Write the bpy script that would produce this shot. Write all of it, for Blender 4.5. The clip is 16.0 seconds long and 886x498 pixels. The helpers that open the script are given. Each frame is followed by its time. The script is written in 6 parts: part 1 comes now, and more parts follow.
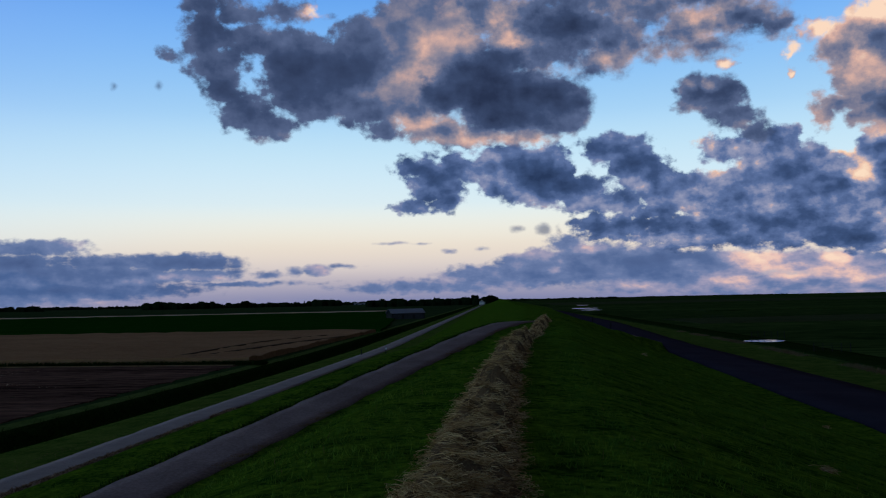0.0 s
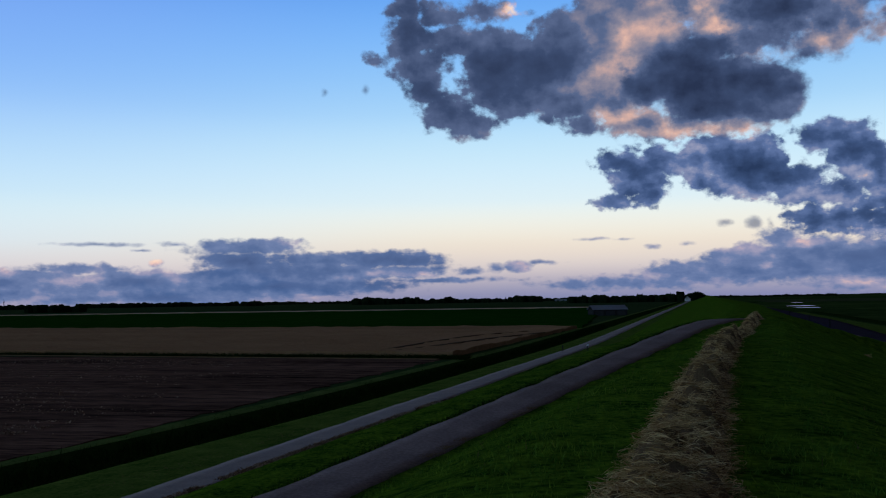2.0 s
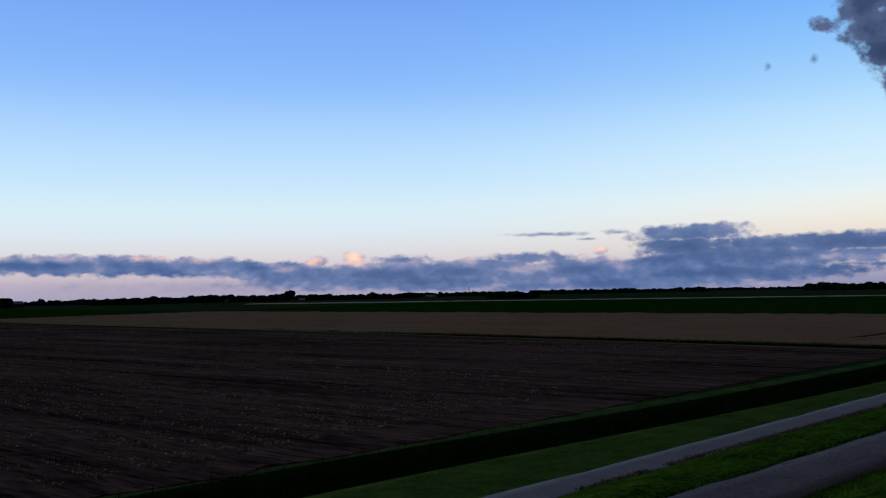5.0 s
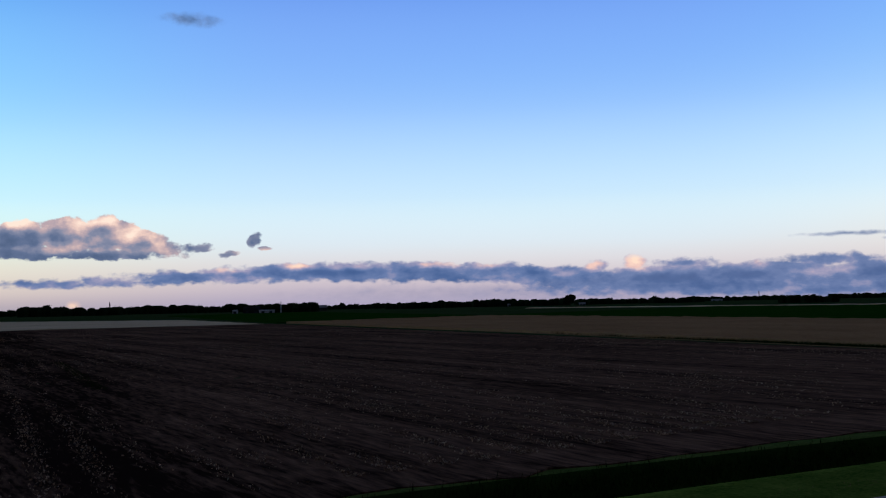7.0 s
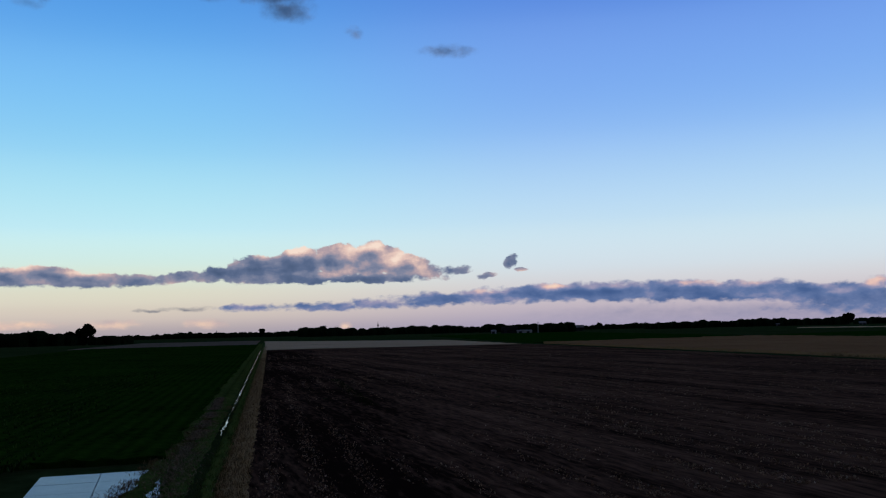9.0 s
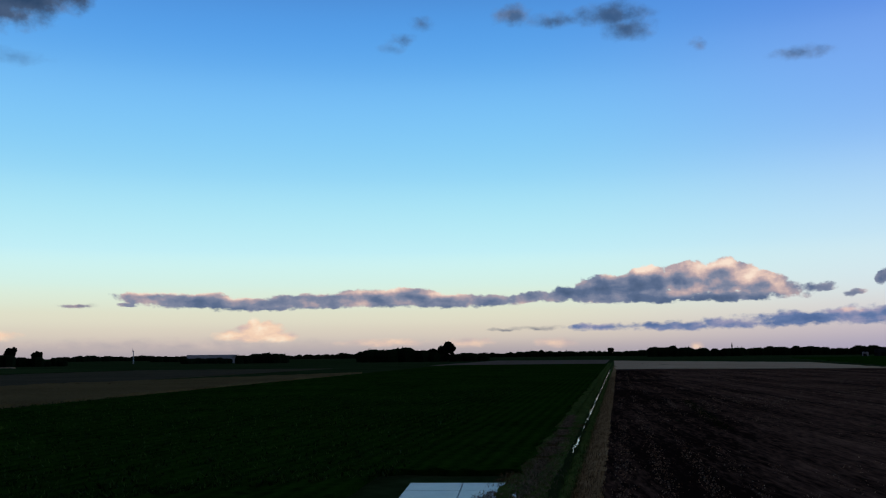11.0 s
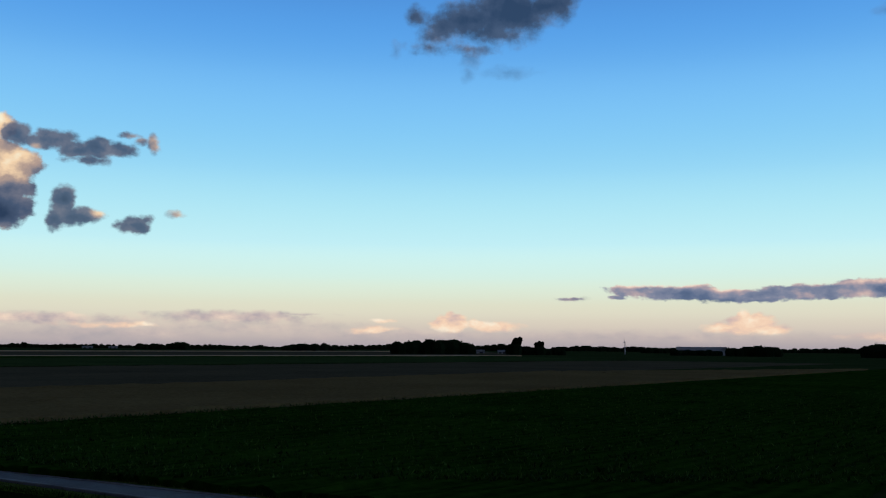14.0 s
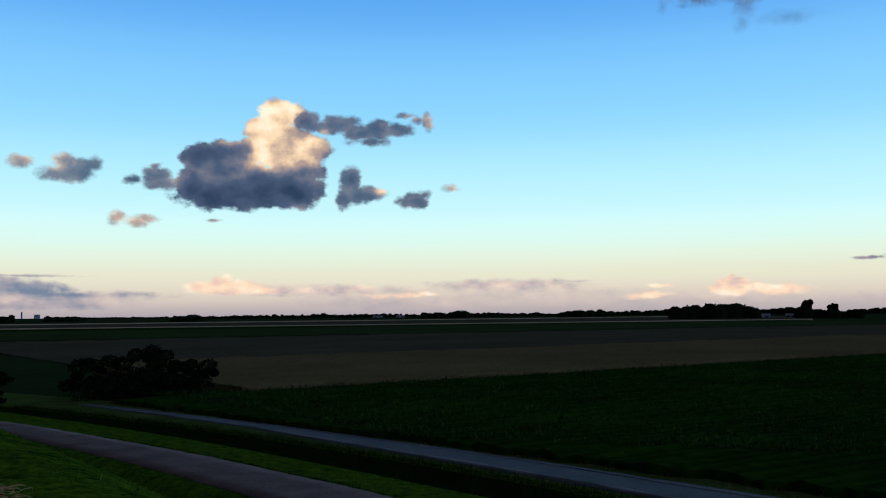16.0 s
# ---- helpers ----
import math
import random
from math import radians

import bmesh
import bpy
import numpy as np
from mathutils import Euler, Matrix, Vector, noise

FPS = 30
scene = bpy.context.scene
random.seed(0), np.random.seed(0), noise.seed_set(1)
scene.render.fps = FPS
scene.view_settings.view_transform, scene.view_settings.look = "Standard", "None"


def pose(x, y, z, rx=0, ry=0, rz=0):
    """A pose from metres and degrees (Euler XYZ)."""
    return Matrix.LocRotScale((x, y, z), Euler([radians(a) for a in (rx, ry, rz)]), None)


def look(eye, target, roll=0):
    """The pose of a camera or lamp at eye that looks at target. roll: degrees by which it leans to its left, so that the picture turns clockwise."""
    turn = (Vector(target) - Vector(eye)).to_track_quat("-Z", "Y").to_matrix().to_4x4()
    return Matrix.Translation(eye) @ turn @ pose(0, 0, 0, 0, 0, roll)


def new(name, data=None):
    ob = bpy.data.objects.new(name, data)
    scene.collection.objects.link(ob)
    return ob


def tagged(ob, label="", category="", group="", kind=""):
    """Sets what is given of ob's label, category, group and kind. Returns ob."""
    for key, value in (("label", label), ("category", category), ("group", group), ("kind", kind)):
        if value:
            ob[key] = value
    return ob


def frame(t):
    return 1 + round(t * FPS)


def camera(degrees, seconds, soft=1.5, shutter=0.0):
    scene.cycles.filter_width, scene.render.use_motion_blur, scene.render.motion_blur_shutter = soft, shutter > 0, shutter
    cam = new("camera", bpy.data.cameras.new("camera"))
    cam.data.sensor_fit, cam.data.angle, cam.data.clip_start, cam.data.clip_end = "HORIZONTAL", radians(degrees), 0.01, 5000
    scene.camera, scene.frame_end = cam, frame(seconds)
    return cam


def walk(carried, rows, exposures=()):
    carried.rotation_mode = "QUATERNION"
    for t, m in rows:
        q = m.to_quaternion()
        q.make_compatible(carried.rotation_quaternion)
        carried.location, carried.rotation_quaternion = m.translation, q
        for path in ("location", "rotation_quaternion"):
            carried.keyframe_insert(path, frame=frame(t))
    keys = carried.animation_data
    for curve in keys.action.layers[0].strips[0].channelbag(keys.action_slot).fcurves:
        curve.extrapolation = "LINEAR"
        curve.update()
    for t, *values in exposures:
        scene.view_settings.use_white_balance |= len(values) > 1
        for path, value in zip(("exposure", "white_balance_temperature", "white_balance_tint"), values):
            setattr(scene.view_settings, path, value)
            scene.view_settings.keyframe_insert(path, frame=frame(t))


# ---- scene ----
# ---------------------------------------------------------------- camera
EYE = 8.6                      # the lens above the fields; the dike's crest is 1.6 m lower
cam = camera(51.65, 16.0, soft=1.15)
# seconds, heading to the left, tilt up, lean
TURN = [
    (0, 0.00, 3.14, 1.15),
    (0.5, 2.27, 3.11, 1.01),
    (1, 5.20, 3.09, 0.97),
    (1.5, 8.61, 3.08, 0.98),
    (2, 12.51, 3.12, 0.93),
    (2.5, 16.68, 3.08, 0.78),
    (3, 20.93, 2.96, 0.77),
    (3.5, 25.31, 2.81, 0.74),
    (4, 29.93, 2.72, 0.89),
    (4.5, 34.73, 2.71, 1.01),
    (4.7, 36.73, 2.73, 1.06),
    (6.8, 55.72, 3.21, 1.31),
    (7, 57.13, 3.36, 1.18),
    (7.5, 60.57, 3.71, 1.19),
    (8, 64.16, 4.10, 1.31),
    (8.2, 65.76, 4.24, 1.26),
    (10.3, 86.84, 6.09, 0.85),
    (10.5, 89.05, 6.17, 0.60),
    (11, 94.53, 6.51, 0.62),
    (11.5, 99.93, 6.64, 0.33),
    (12, 105.32, 6.75, 0.05),
    (12.5, 110.58, 6.68, -0.17),
    (13, 115.50, 6.59, -0.56),
    (13.5, 120.22, 6.42, -0.59),
    (14, 124.28, 6.07, -0.38),
    (14.5, 128.08, 5.65, -0.21),
    (15, 131.93, 5.19, -0.00),
    (15.5, 136.28, 4.64, 0.17),
    (16, 141.34, 4.01, 0.52),
]
walk(cam, [(t, pose(0, 0, EYE, 90 + tilt, lean, yaw)) for t, yaw, tilt, lean in TURN],
     exposures=[(0.0, -0.05, 6500, 10), (1.5, 0.0, 6500, 10), (3.5, 0.0, 6450, 11), (7.0, 0.05, 6450, 11),
                (8.2, -0.15, 6400, 11), (10.5, -0.03, 6450, 8), (11.3, -0.07, 6480, 7), (12.5, -0.04, 6500, 7), (13.3, -0.06, 6500, 7), (14.5, -0.06, 6500, 7), (16.0, 0.08, 6500, 7)])



# ---------------------------------------------------------------- world: evening sky
def lin(r, g, b):
    return tuple(((c / 255) / 12.92 if c <= 10 else ((c / 255 + 0.055) / 1.055) ** 2.4) for c in (r, g, b)) + (1.0,)


world = bpy.data.worlds.new("evening_sky")
scene.world = world
world.use_nodes = True
WT = world.node_tree
WT.nodes.clear()


def wmath(op, a, b=None, c=None, clamp=False):
    n = WT.nodes.new("ShaderNodeMath")
    n.operation, n.use_clamp = op, clamp
    for i, v in enumerate((a, b, c)):
        if v is None:
            continue
        if isinstance(v, (int, float)):
            n.inputs[i].default_value = v
        else:
            WT.links.new(v, n.inputs[i])
    return n.outputs[0]


def wrange(v, a, b, smooth=True):
    n = WT.nodes.new("ShaderNodeMapRange")
    n.interpolation_type = "SMOOTHSTEP" if smooth else "LINEAR"
    WT.links.new(v, n.inputs["Value"])
    n.inputs["From Min"].default_value, n.inputs["From Max"].default_value = a, b
    return n.outputs["Result"]


def wmix(f, a, b):
    n = WT.nodes.new("ShaderNodeMix")
    n.data_type = "RGBA"
    if isinstance(f, (int, float)):
        n.inputs[0].default_value = f
    else:
        WT.links.new(f, n.inputs[0])
    for v, i in ((a, 6), (b, 7)):
        if isinstance(v, tuple):
            n.inputs[i].default_value = v
        else:
            WT.links.new(v, n.inputs[i])
    return n.outputs[2]


def wramp(f, stops):
    n = WT.nodes.new("ShaderNodeValToRGB")
    n.color_ramp.interpolation = "CARDINAL"
    e = n.color_ramp.elements
    while len(e) < len(stops):
        e.new(0.5)
    for el, (p, c) in zip(e, stops):
        el.position, el.color = p, c
    WT.links.new(f, n.inputs[0])
    return n.outputs[0]


coord = WT.nodes.new("ShaderNodeTexCoord")
split = WT.nodes.new("ShaderNodeSeparateXYZ")
WT.links.new(coord.outputs["Generated"], split.inputs[0])
DX, DY, DZ = split.outputs
TURNED = wmath("MULTIPLY", wmath("ARCTAN2", wmath("MULTIPLY", DX, -1.0), DY), 57.29578)
AZ = wmath("MULTIPLY_ADD", wmath("LESS_THAN", TURNED, -100.0), 360.0, TURNED)
EL = wmath("MULTIPLY", wmath("ARCSINE", DZ), 57.29578)
flat = WT.nodes.new("ShaderNodeCombineXYZ")
WT.links.new(AZ, flat.inputs[0])
WT.links.new(EL, flat.inputs[1])
PLANE = flat.outputs[0]

# clear sky: zenith to horizon, on the dike's side, inland, and behind
HEIGHT = wmath("DIVIDE", EL, 60.0, clamp=True)
ZENITH = lin(64, 64, 74)
ahead = wramp(HEIGHT, [(0.0, lin(132, 138, 178)), (0.03, lin(212, 202, 204)), (0.062, lin(242, 234, 220)), (0.1, lin(226, 244, 250)),
                       (0.19, lin(172, 218, 254)), (0.33, lin(92, 158, 238)), (0.62, lin(84, 94, 122)), (1.0, ZENITH)])
inland = wramp(HEIGHT, [(0.0, lin(172, 164, 190)), (0.03, lin(214, 204, 210)), (0.06, lin(222, 233, 240)), (0.11, lin(204, 234, 253)),
                        (0.2, lin(152, 198, 254)), (0.31, lin(114, 162, 242)), (0.38, lin(82, 130, 214)), (0.62, lin(85, 96, 124)), (1.0, ZENITH)])
behind = wramp(HEIGHT, [(0.0, lin(176, 166, 174)), (0.014, lin(212, 198, 190)), (0.03, lin(228, 220, 202)), (0.048, lin(230, 234, 214)), (0.07, lin(222, 246, 236)), (0.105, lin(202, 246, 255)),
                        (0.18, lin(158, 222, 255)), (0.28, lin(114, 186, 250)), (0.37, lin(80, 144, 220)), (0.62, lin(85, 96, 124)), (1.0, ZENITH)])
clear = wmix(wrange(AZ, 8, 45), ahead, inland)
clear = wmix(wrange(AZ, 64, 92), clear, behind)
nishita = WT.nodes.new("ShaderNodeTexSky")
nishita.sky_type, nishita.sun_disc = "NISHITA", False
nishita.sun_elevation, nishita.sun_rotation = radians(5.4), radians(45)
thin = WT.nodes.new("ShaderNodeVectorMath")
thin.operation = "SCALE"
thin.inputs[3].default_value = 0.05
WT.links.new(nishita.outputs[0], thin.inputs[0])
clear = wmix(0.04, clear, thin.outputs[0])

# clouds: heading, height, half width, half height in degrees; tones add how much lighter or darker that part is
GREAT_CLOUD = [
    (14.38, 16.15, 1.35, 1.95), (14.54, 17.76, 1.14, 1.28), (16.56, 14.84, 0.86, 0.36), (13.82, 14.47, 1.76, 1.09), (13.36, 13.16, 1.29, 1.20),
    (11.94, 11.59, 1.84, 1.15), (10.58, 10.73, 1.45, 0.82), (8.95, 14.01, 2.23, 2.69), (11.32, 15.89, 2.58, 0.99), (12.51, 17.38, 1.88, 0.65),
    (9.57, 17.65, 1.75, 0.52), (6.28, 13.71, 2.83, 2.45), (7.71, 12.40, 2.45, 1.23), (4.31, 14.73, 2.49, 2.77), (4.89, 12.00, 2.13, 1.24),
    (5.00, 16.41, 1.28, 1.00), (3.13, 10.68, 1.49, 0.62), (1.97, 15.90, 2.22, 3.02), (2.74, 12.85, 2.14, 1.72), (0.14, 17.38, 2.69, 2.32),
    (-0.52, 14.68, 2.51, 2.71), (1.17, 11.10, 1.36, 0.83), (-0.78, 10.27, 1.92, 0.70)]
GREAT_LIGHT = [
    (2.73, 13.36, 1.50, 1.78, 0.24), (1.18, 16.06, 2.87, 3.36, 0.26), (-0.93, 17.03, 2.15, 1.47, 0.16), (-1.97, 15.79, 2.15, 0.74, 0.20),
    (1.34, 11.21, 1.64, 0.90, 0.36), (-0.78, 10.20, 1.92, 0.52, 0.32), (4.45, 12.82, 1.49, 0.48, 0.14), (7.78, 17.70, 0.71, 0.49, 0.50),
    (10.81, 14.64, 3.45, 2.34, -0.06), (7.69, 13.36, 2.46, 2.04, -0.08), (11.53, 11.43, 2.06, 1.02, -0.10), (14.22, 16.16, 2.02, 2.93, -0.08),
    (13.56, 13.22, 1.69, 1.67, -0.08), (0.20, 14.69, 1.79, 2.04, 0.20)]
UPPER_CLOUD = [
    (-2.74, 17.64, 2.51, 1.52), (-5.57, 16.70, 2.84, 1.83), (-8.04, 16.41, 3.16, 2.05), (-11.16, 15.48, 2.14, 1.65), (-9.73, 14.24, 2.09, 0.80),
    (-6.59, 14.98, 2.12, 1.35), (-12.94, 17.22, 2.73, 1.17), (-9.86, 18.27, 4.53, 1.62), (-4.11, 15.42, 1.43, 1.35), (-15.77, 15.99, 2.33, 1.29),
    (-18.41, 16.27, 2.59, 1.14), (-20.48, 15.72, 1.20, 0.95), (-16.22, 14.74, 1.98, 0.65), (-14.22, 14.82, 1.35, 0.66), (-17.33, 17.76, 3.93, 1.07)]
UPPER_CLOUD_TONES = [
    (0.52, 16.72, 2.15, 2.00, 0.20), (-3.44, 16.95, 2.50, 0.87, 0.20), (-4.76, 15.73, 0.93, 1.07, 0.26), (-16.74, 15.35, 1.51, 0.65, 0.16),
    (-16.29, 16.68, 1.52, 0.64, 0.26), (-8.04, 16.41, 3.16, 1.66, -0.14), (-19.21, 15.96, 1.92, 0.95, -0.10)]
GLOW_CLOUD = [
    (-2.91, 10.15, 2.49, 0.59), (-5.75, 10.05, 2.12, 0.49), (-0.07, 10.49, 1.78, 0.70), (1.34, 11.45, 1.43, 0.90)]
GLOW_CLOUD_TONES = [
    (-3.62, 9.85, 4.61, 0.56, 0.30), (0.99, 11.10, 2.14, 0.83, 0.24)]
GREAT_BALL = [
    (-2.63, 13.19, 3.03, 1.92), (-4.56, 12.17, 3.90, 2.06), (-6.93, 11.87, 2.67, 1.85), (-0.47, 12.70, 1.86, 1.24), (-8.08, 11.51, 1.47, 1.51),
    (-3.74, 14.66, 1.96, 1.02)]
GREAT_BALL_TONES = [
    (-3.70, 13.23, 3.56, 1.88, -0.16), (-3.65, 10.99, 2.49, 0.90, -0.12), (-3.62, 9.85, 4.25, 0.56, 0.34), (-0.79, 10.72, 1.43, 0.90, 0.20),
    (-7.88, 10.83, 2.10, 1.03, 0.10), (-4.49, 16.25, 2.14, 1.00, 0.20)]
MIDDLE_CLOUD = [
    (1.22, 8.31, 1.60, 0.70), (0.28, 7.14, 1.78, 1.13), (1.62, 5.82, 1.21, 0.39), (-0.34, 6.14, 0.99, 0.63), (-0.95, 8.24, 0.85, 0.98),
    (-2.08, 8.00, 1.07, 0.70), (-3.27, 6.91, 0.85, 0.77), (-4.29, 8.36, 2.19, 1.26), (-6.33, 7.94, 2.11, 1.67), (-5.31, 6.65, 2.11, 0.84),
    (-7.77, 6.67, 2.44, 0.98), (-9.16, 6.79, 1.73, 0.56), (-10.96, 9.00, 1.99, 0.96), (-12.12, 7.98, 1.70, 1.37), (-13.12, 7.24, 1.62, 1.10),
    (-9.83, 5.83, 3.10, 0.70), (-13.92, 6.17, 2.01, 0.96), (-13.38, 5.03, 2.01, 0.55), (-11.15, 4.21, 2.87, 0.69), (-9.27, 4.49, 1.24, 0.56)]
MIDDLE_CLOUD_TONES = [
    (-6.38, 7.17, 3.16, 1.19, -0.16), (-11.15, 4.14, 3.07, 0.69, -0.20), (0.37, 6.54, 2.13, 1.20, -0.12), (-11.95, 8.05, 1.84, 1.37, -0.10),
    (-9.82, 5.72, 3.10, 0.56, 0.12), (-4.31, 8.88, 2.12, 0.56, 0.06)]
BROAD_CLOUD = [
    (-15.58, 5.96, 2.11, 1.29), (-17.53, 5.65, 2.58, 1.88), (-19.48, 6.28, 2.21, 1.99), (-21.66, 6.15, 2.46, 2.49), (-23.61, 5.70, 2.09, 2.33),
    (-25.54, 5.89, 1.74, 2.54), (-20.95, 3.81, 5.25, 1.19), (-16.17, 3.85, 4.57, 1.09), (-24.71, 3.63, 2.63, 1.41), (-17.71, 8.67, 1.94, 0.87),
    (-20.19, 8.49, 1.57, 1.25), (-21.22, 9.33, 0.56, 0.52), (-22.33, 7.67, 1.34, 0.97), (-25.92, 8.24, 1.15, 1.26)]
BROAD_CLOUD_TONES = [
    (-24.98, 6.63, 0.94, 1.02, 0.50), (-24.16, 8.11, 0.65, 0.45, 0.40), (-16.73, 5.93, 1.95, 1.22, 0.14), (-17.95, 8.38, 1.80, 0.93, 0.14),
    (-20.42, 6.23, 1.56, 1.19, 0.08), (-18.08, 3.07, 5.43, 0.67, -0.20), (-23.34, 2.79, 3.58, 0.71, -0.18), (-21.71, 7.46, 1.23, 0.98, -0.08)]
TOWER_CLOUD = [
    (-15.80, 12.11, 1.19, 1.06), (-17.17, 11.77, 1.44, 1.32), (-18.10, 10.50, 1.35, 0.86), (-19.22, 9.68, 0.95, 0.66), (-15.04, 11.33, 0.53, 0.47),
    (-17.56, 13.61, 0.49, 0.23)]
TOWER_CLOUD_TONES = [
    (-16.63, 12.41, 0.53, 0.46, 0.35), (-17.56, 13.64, 0.65, 0.33, 0.50), (-15.64, 12.55, 0.46, 0.33, 0.15)]
CORNER_CLOUD = [
    (-25.75, 14.36, 1.75, 2.14), (-24.16, 13.95, 1.43, 1.31), (-24.99, 12.28, 1.71, 1.56), (-25.87, 10.45, 1.74, 1.56), (-23.73, 10.77, 1.14, 0.70),
    (-23.10, 10.26, 0.48, 0.70), (-27.31, 13.53, 1.70, 3.34), (-23.09, 14.96, 0.97, 0.56), (-21.23, 14.04, 0.37, 0.57), (-21.29, 12.66, 0.19, 0.19)]
CORNER_CLOUD_TONES = [
    (-25.96, 15.71, 1.63, 1.03, 0.55), (-23.09, 15.08, 1.15, 0.56, 0.50), (-21.23, 14.04, 0.56, 0.76, 0.55), (-21.29, 12.66, 0.31, 0.32, 0.50),
    (-25.01, 12.90, 0.76, 1.24, 0.28), (-24.11, 14.11, 0.90, 0.62, 0.12), (-23.66, 10.53, 1.50, 0.76, -0.08)]
LOW_BANK = [
    (0.83, 0.82, 4.93, 0.46), (-2.78, 1.28, 3.17, 0.81), (-6.24, 1.77, 3.14, 1.19), (-9.37, 2.04, 3.10, 1.33), (-12.44, 1.82, 3.71, 1.24),
    (-16.09, 1.65, 3.59, 0.95), (-7.75, 3.34, 1.18, 0.46), (-9.74, 2.87, 1.93, 0.52), (-16.05, 0.63, 7.15, 0.61), (-21.44, 0.50, 6.72, 0.66),
    (-24.18, 1.46, 2.65, 0.84), (-20.87, 1.83, 3.40, 0.66)]
LOW_BANK_TONES = [
    (-19.16, 1.96, 2.21, 0.67, 0.48), (-23.16, 1.98, 1.20, 0.42, 0.40), (-24.02, 1.14, 2.07, 0.58, 0.36), (-21.16, 1.16, 1.85, 0.46, 0.30),
    (-17.68, 0.66, 9.56, 0.34, 0.16), (-6.93, 1.61, 0.49, 0.28, 0.25), (-9.05, 2.96, 1.73, 0.35, 0.20), (-12.08, 1.14, 4.05, 0.55, -0.10),
    (-13.80, 2.30, 3.67, 0.48, -0.14)]
WEST_BANK = [
    (24.79, 3.36, 3.21, 0.45), (22.86, 3.47, 1.80, 0.42), (24.93, 2.50, 2.62, 0.61), (20.26, 2.48, 3.27, 0.50), (16.92, 2.49, 3.56, 0.57),
    (14.23, 2.47, 1.93, 0.55), (21.34, 1.73, 6.12, 0.76), (15.62, 1.73, 3.60, 0.41), (22.86, 0.90, 8.37, 0.59), (12.30, 1.17, 4.04, 0.14)]
WEST_BANK_TONES = [
    (22.26, 3.44, 1.82, 0.39, 0.14), (18.85, 1.47, 1.08, 0.30, 0.32), (16.93, 1.72, 0.97, 0.24, 0.24), (13.64, 1.54, 0.73, 0.17, 0.25),
    (24.05, 2.66, 2.66, 0.39, -0.08), (15.95, 2.35, 2.94, 0.31, -0.08)]
WEST_SCRAPS = [
    (10.80, 1.74, 0.75, 0.17), (9.22, 1.85, 0.59, 0.28), (7.77, 1.97, 0.83, 0.35), (6.27, 2.19, 0.91, 0.11)]
WEST_SCRAPS_TONES = [
    (7.77, 1.97, 0.83, 0.42, 0.28)]
HIGH_SCRAPS = [
    (-6.37, 4.26, 0.49, 0.35), (-4.72, 4.30, 0.39, 0.21), (-7.35, 4.13, 0.14, 0.32), (19.79, 12.84, 0.16, 0.19), (17.22, 13.01, 0.20, 0.23)]
THIN_SCRAPS = [
    (3.08, 3.55, 0.78, 0.08), (1.31, 3.48, 0.46, 0.07), (-0.45, 2.99, 0.42, 0.18), (-2.51, 3.12, 0.32, 0.11)]
LOW_ROLL = [
    (53.99, 1.97, 2.65, 0.45), (50.98, 1.70, 2.77, 0.40), (47.51, 2.02, 0.64, 0.44), (45.23, 2.14, 0.66, 0.48), (42.23, 2.12, 1.69, 0.31),
    (48.47, 1.32, 4.13, 0.57), (43.24, 1.27, 4.68, 0.76), (37.78, 1.38, 4.16, 0.70), (34.28, 2.04, 2.67, 0.35), (30.76, 1.28, 4.23, 0.71),
    (26.52, 1.22, 3.52, 0.78), (40.54, 0.72, 10.81, 0.52), (29.36, 0.38, 9.80, 0.53), (30.00, 2.33, 0.35, 0.25)]
LOW_ROLL_TONES = [
    (47.51, 2.22, 0.77, 0.47, 0.46), (45.23, 2.28, 0.72, 0.48, 0.42), (53.40, 2.33, 1.79, 0.29, 0.20), (33.58, 1.43, 2.46, 0.28, 0.14),
    (30.00, 2.47, 0.46, 0.32, 0.40), (44.57, 1.80, 2.65, 0.34, 0.10), (42.23, 2.26, 1.69, 0.21, -0.08), (34.28, 2.18, 2.46, 0.21, -0.06)]
WEST_STREAKS = [
    (33.13, 3.51, 1.84, 0.10), (30.80, 3.19, 0.46, 0.07), (28.78, 3.55, 0.71, 0.11)]
PINK_CLOUD = [
    (84.63, 3.90, 1.77, 0.77), (81.91, 4.18, 1.54, 0.92), (79.41, 4.33, 1.84, 1.00), (77.23, 4.40, 1.69, 1.05), (75.26, 3.92, 1.39, 0.72),
    (73.93, 3.51, 0.94, 0.38), (82.22, 3.39, 4.13, 0.39), (77.16, 3.25, 3.25, 0.27), (86.23, 3.57, 1.44, 0.48), (72.17, 3.63, 0.68, 0.21),
    (70.29, 3.20, 0.55, 0.14), (68.80, 4.02, 0.31, 0.38), (68.04, 3.55, 0.38, 0.09)]
PINK_CLOUD_TONES = [
    (81.92, 4.91, 1.35, 0.49, 0.38), (79.22, 5.00, 1.34, 0.60, 0.43), (77.42, 5.15, 1.11, 0.54, 0.55), (75.85, 4.47, 1.32, 0.55, 0.34),
    (78.62, 4.20, 1.92, 0.47, 0.22), (84.19, 4.69, 1.01, 0.32, 0.31), (74.59, 4.06, 0.73, 0.48, 0.24), (81.91, 3.13, 5.21, 0.30, -0.28),
    (85.65, 3.58, 1.28, 0.45, -0.16), (77.16, 3.12, 3.25, 0.24, -0.20)]
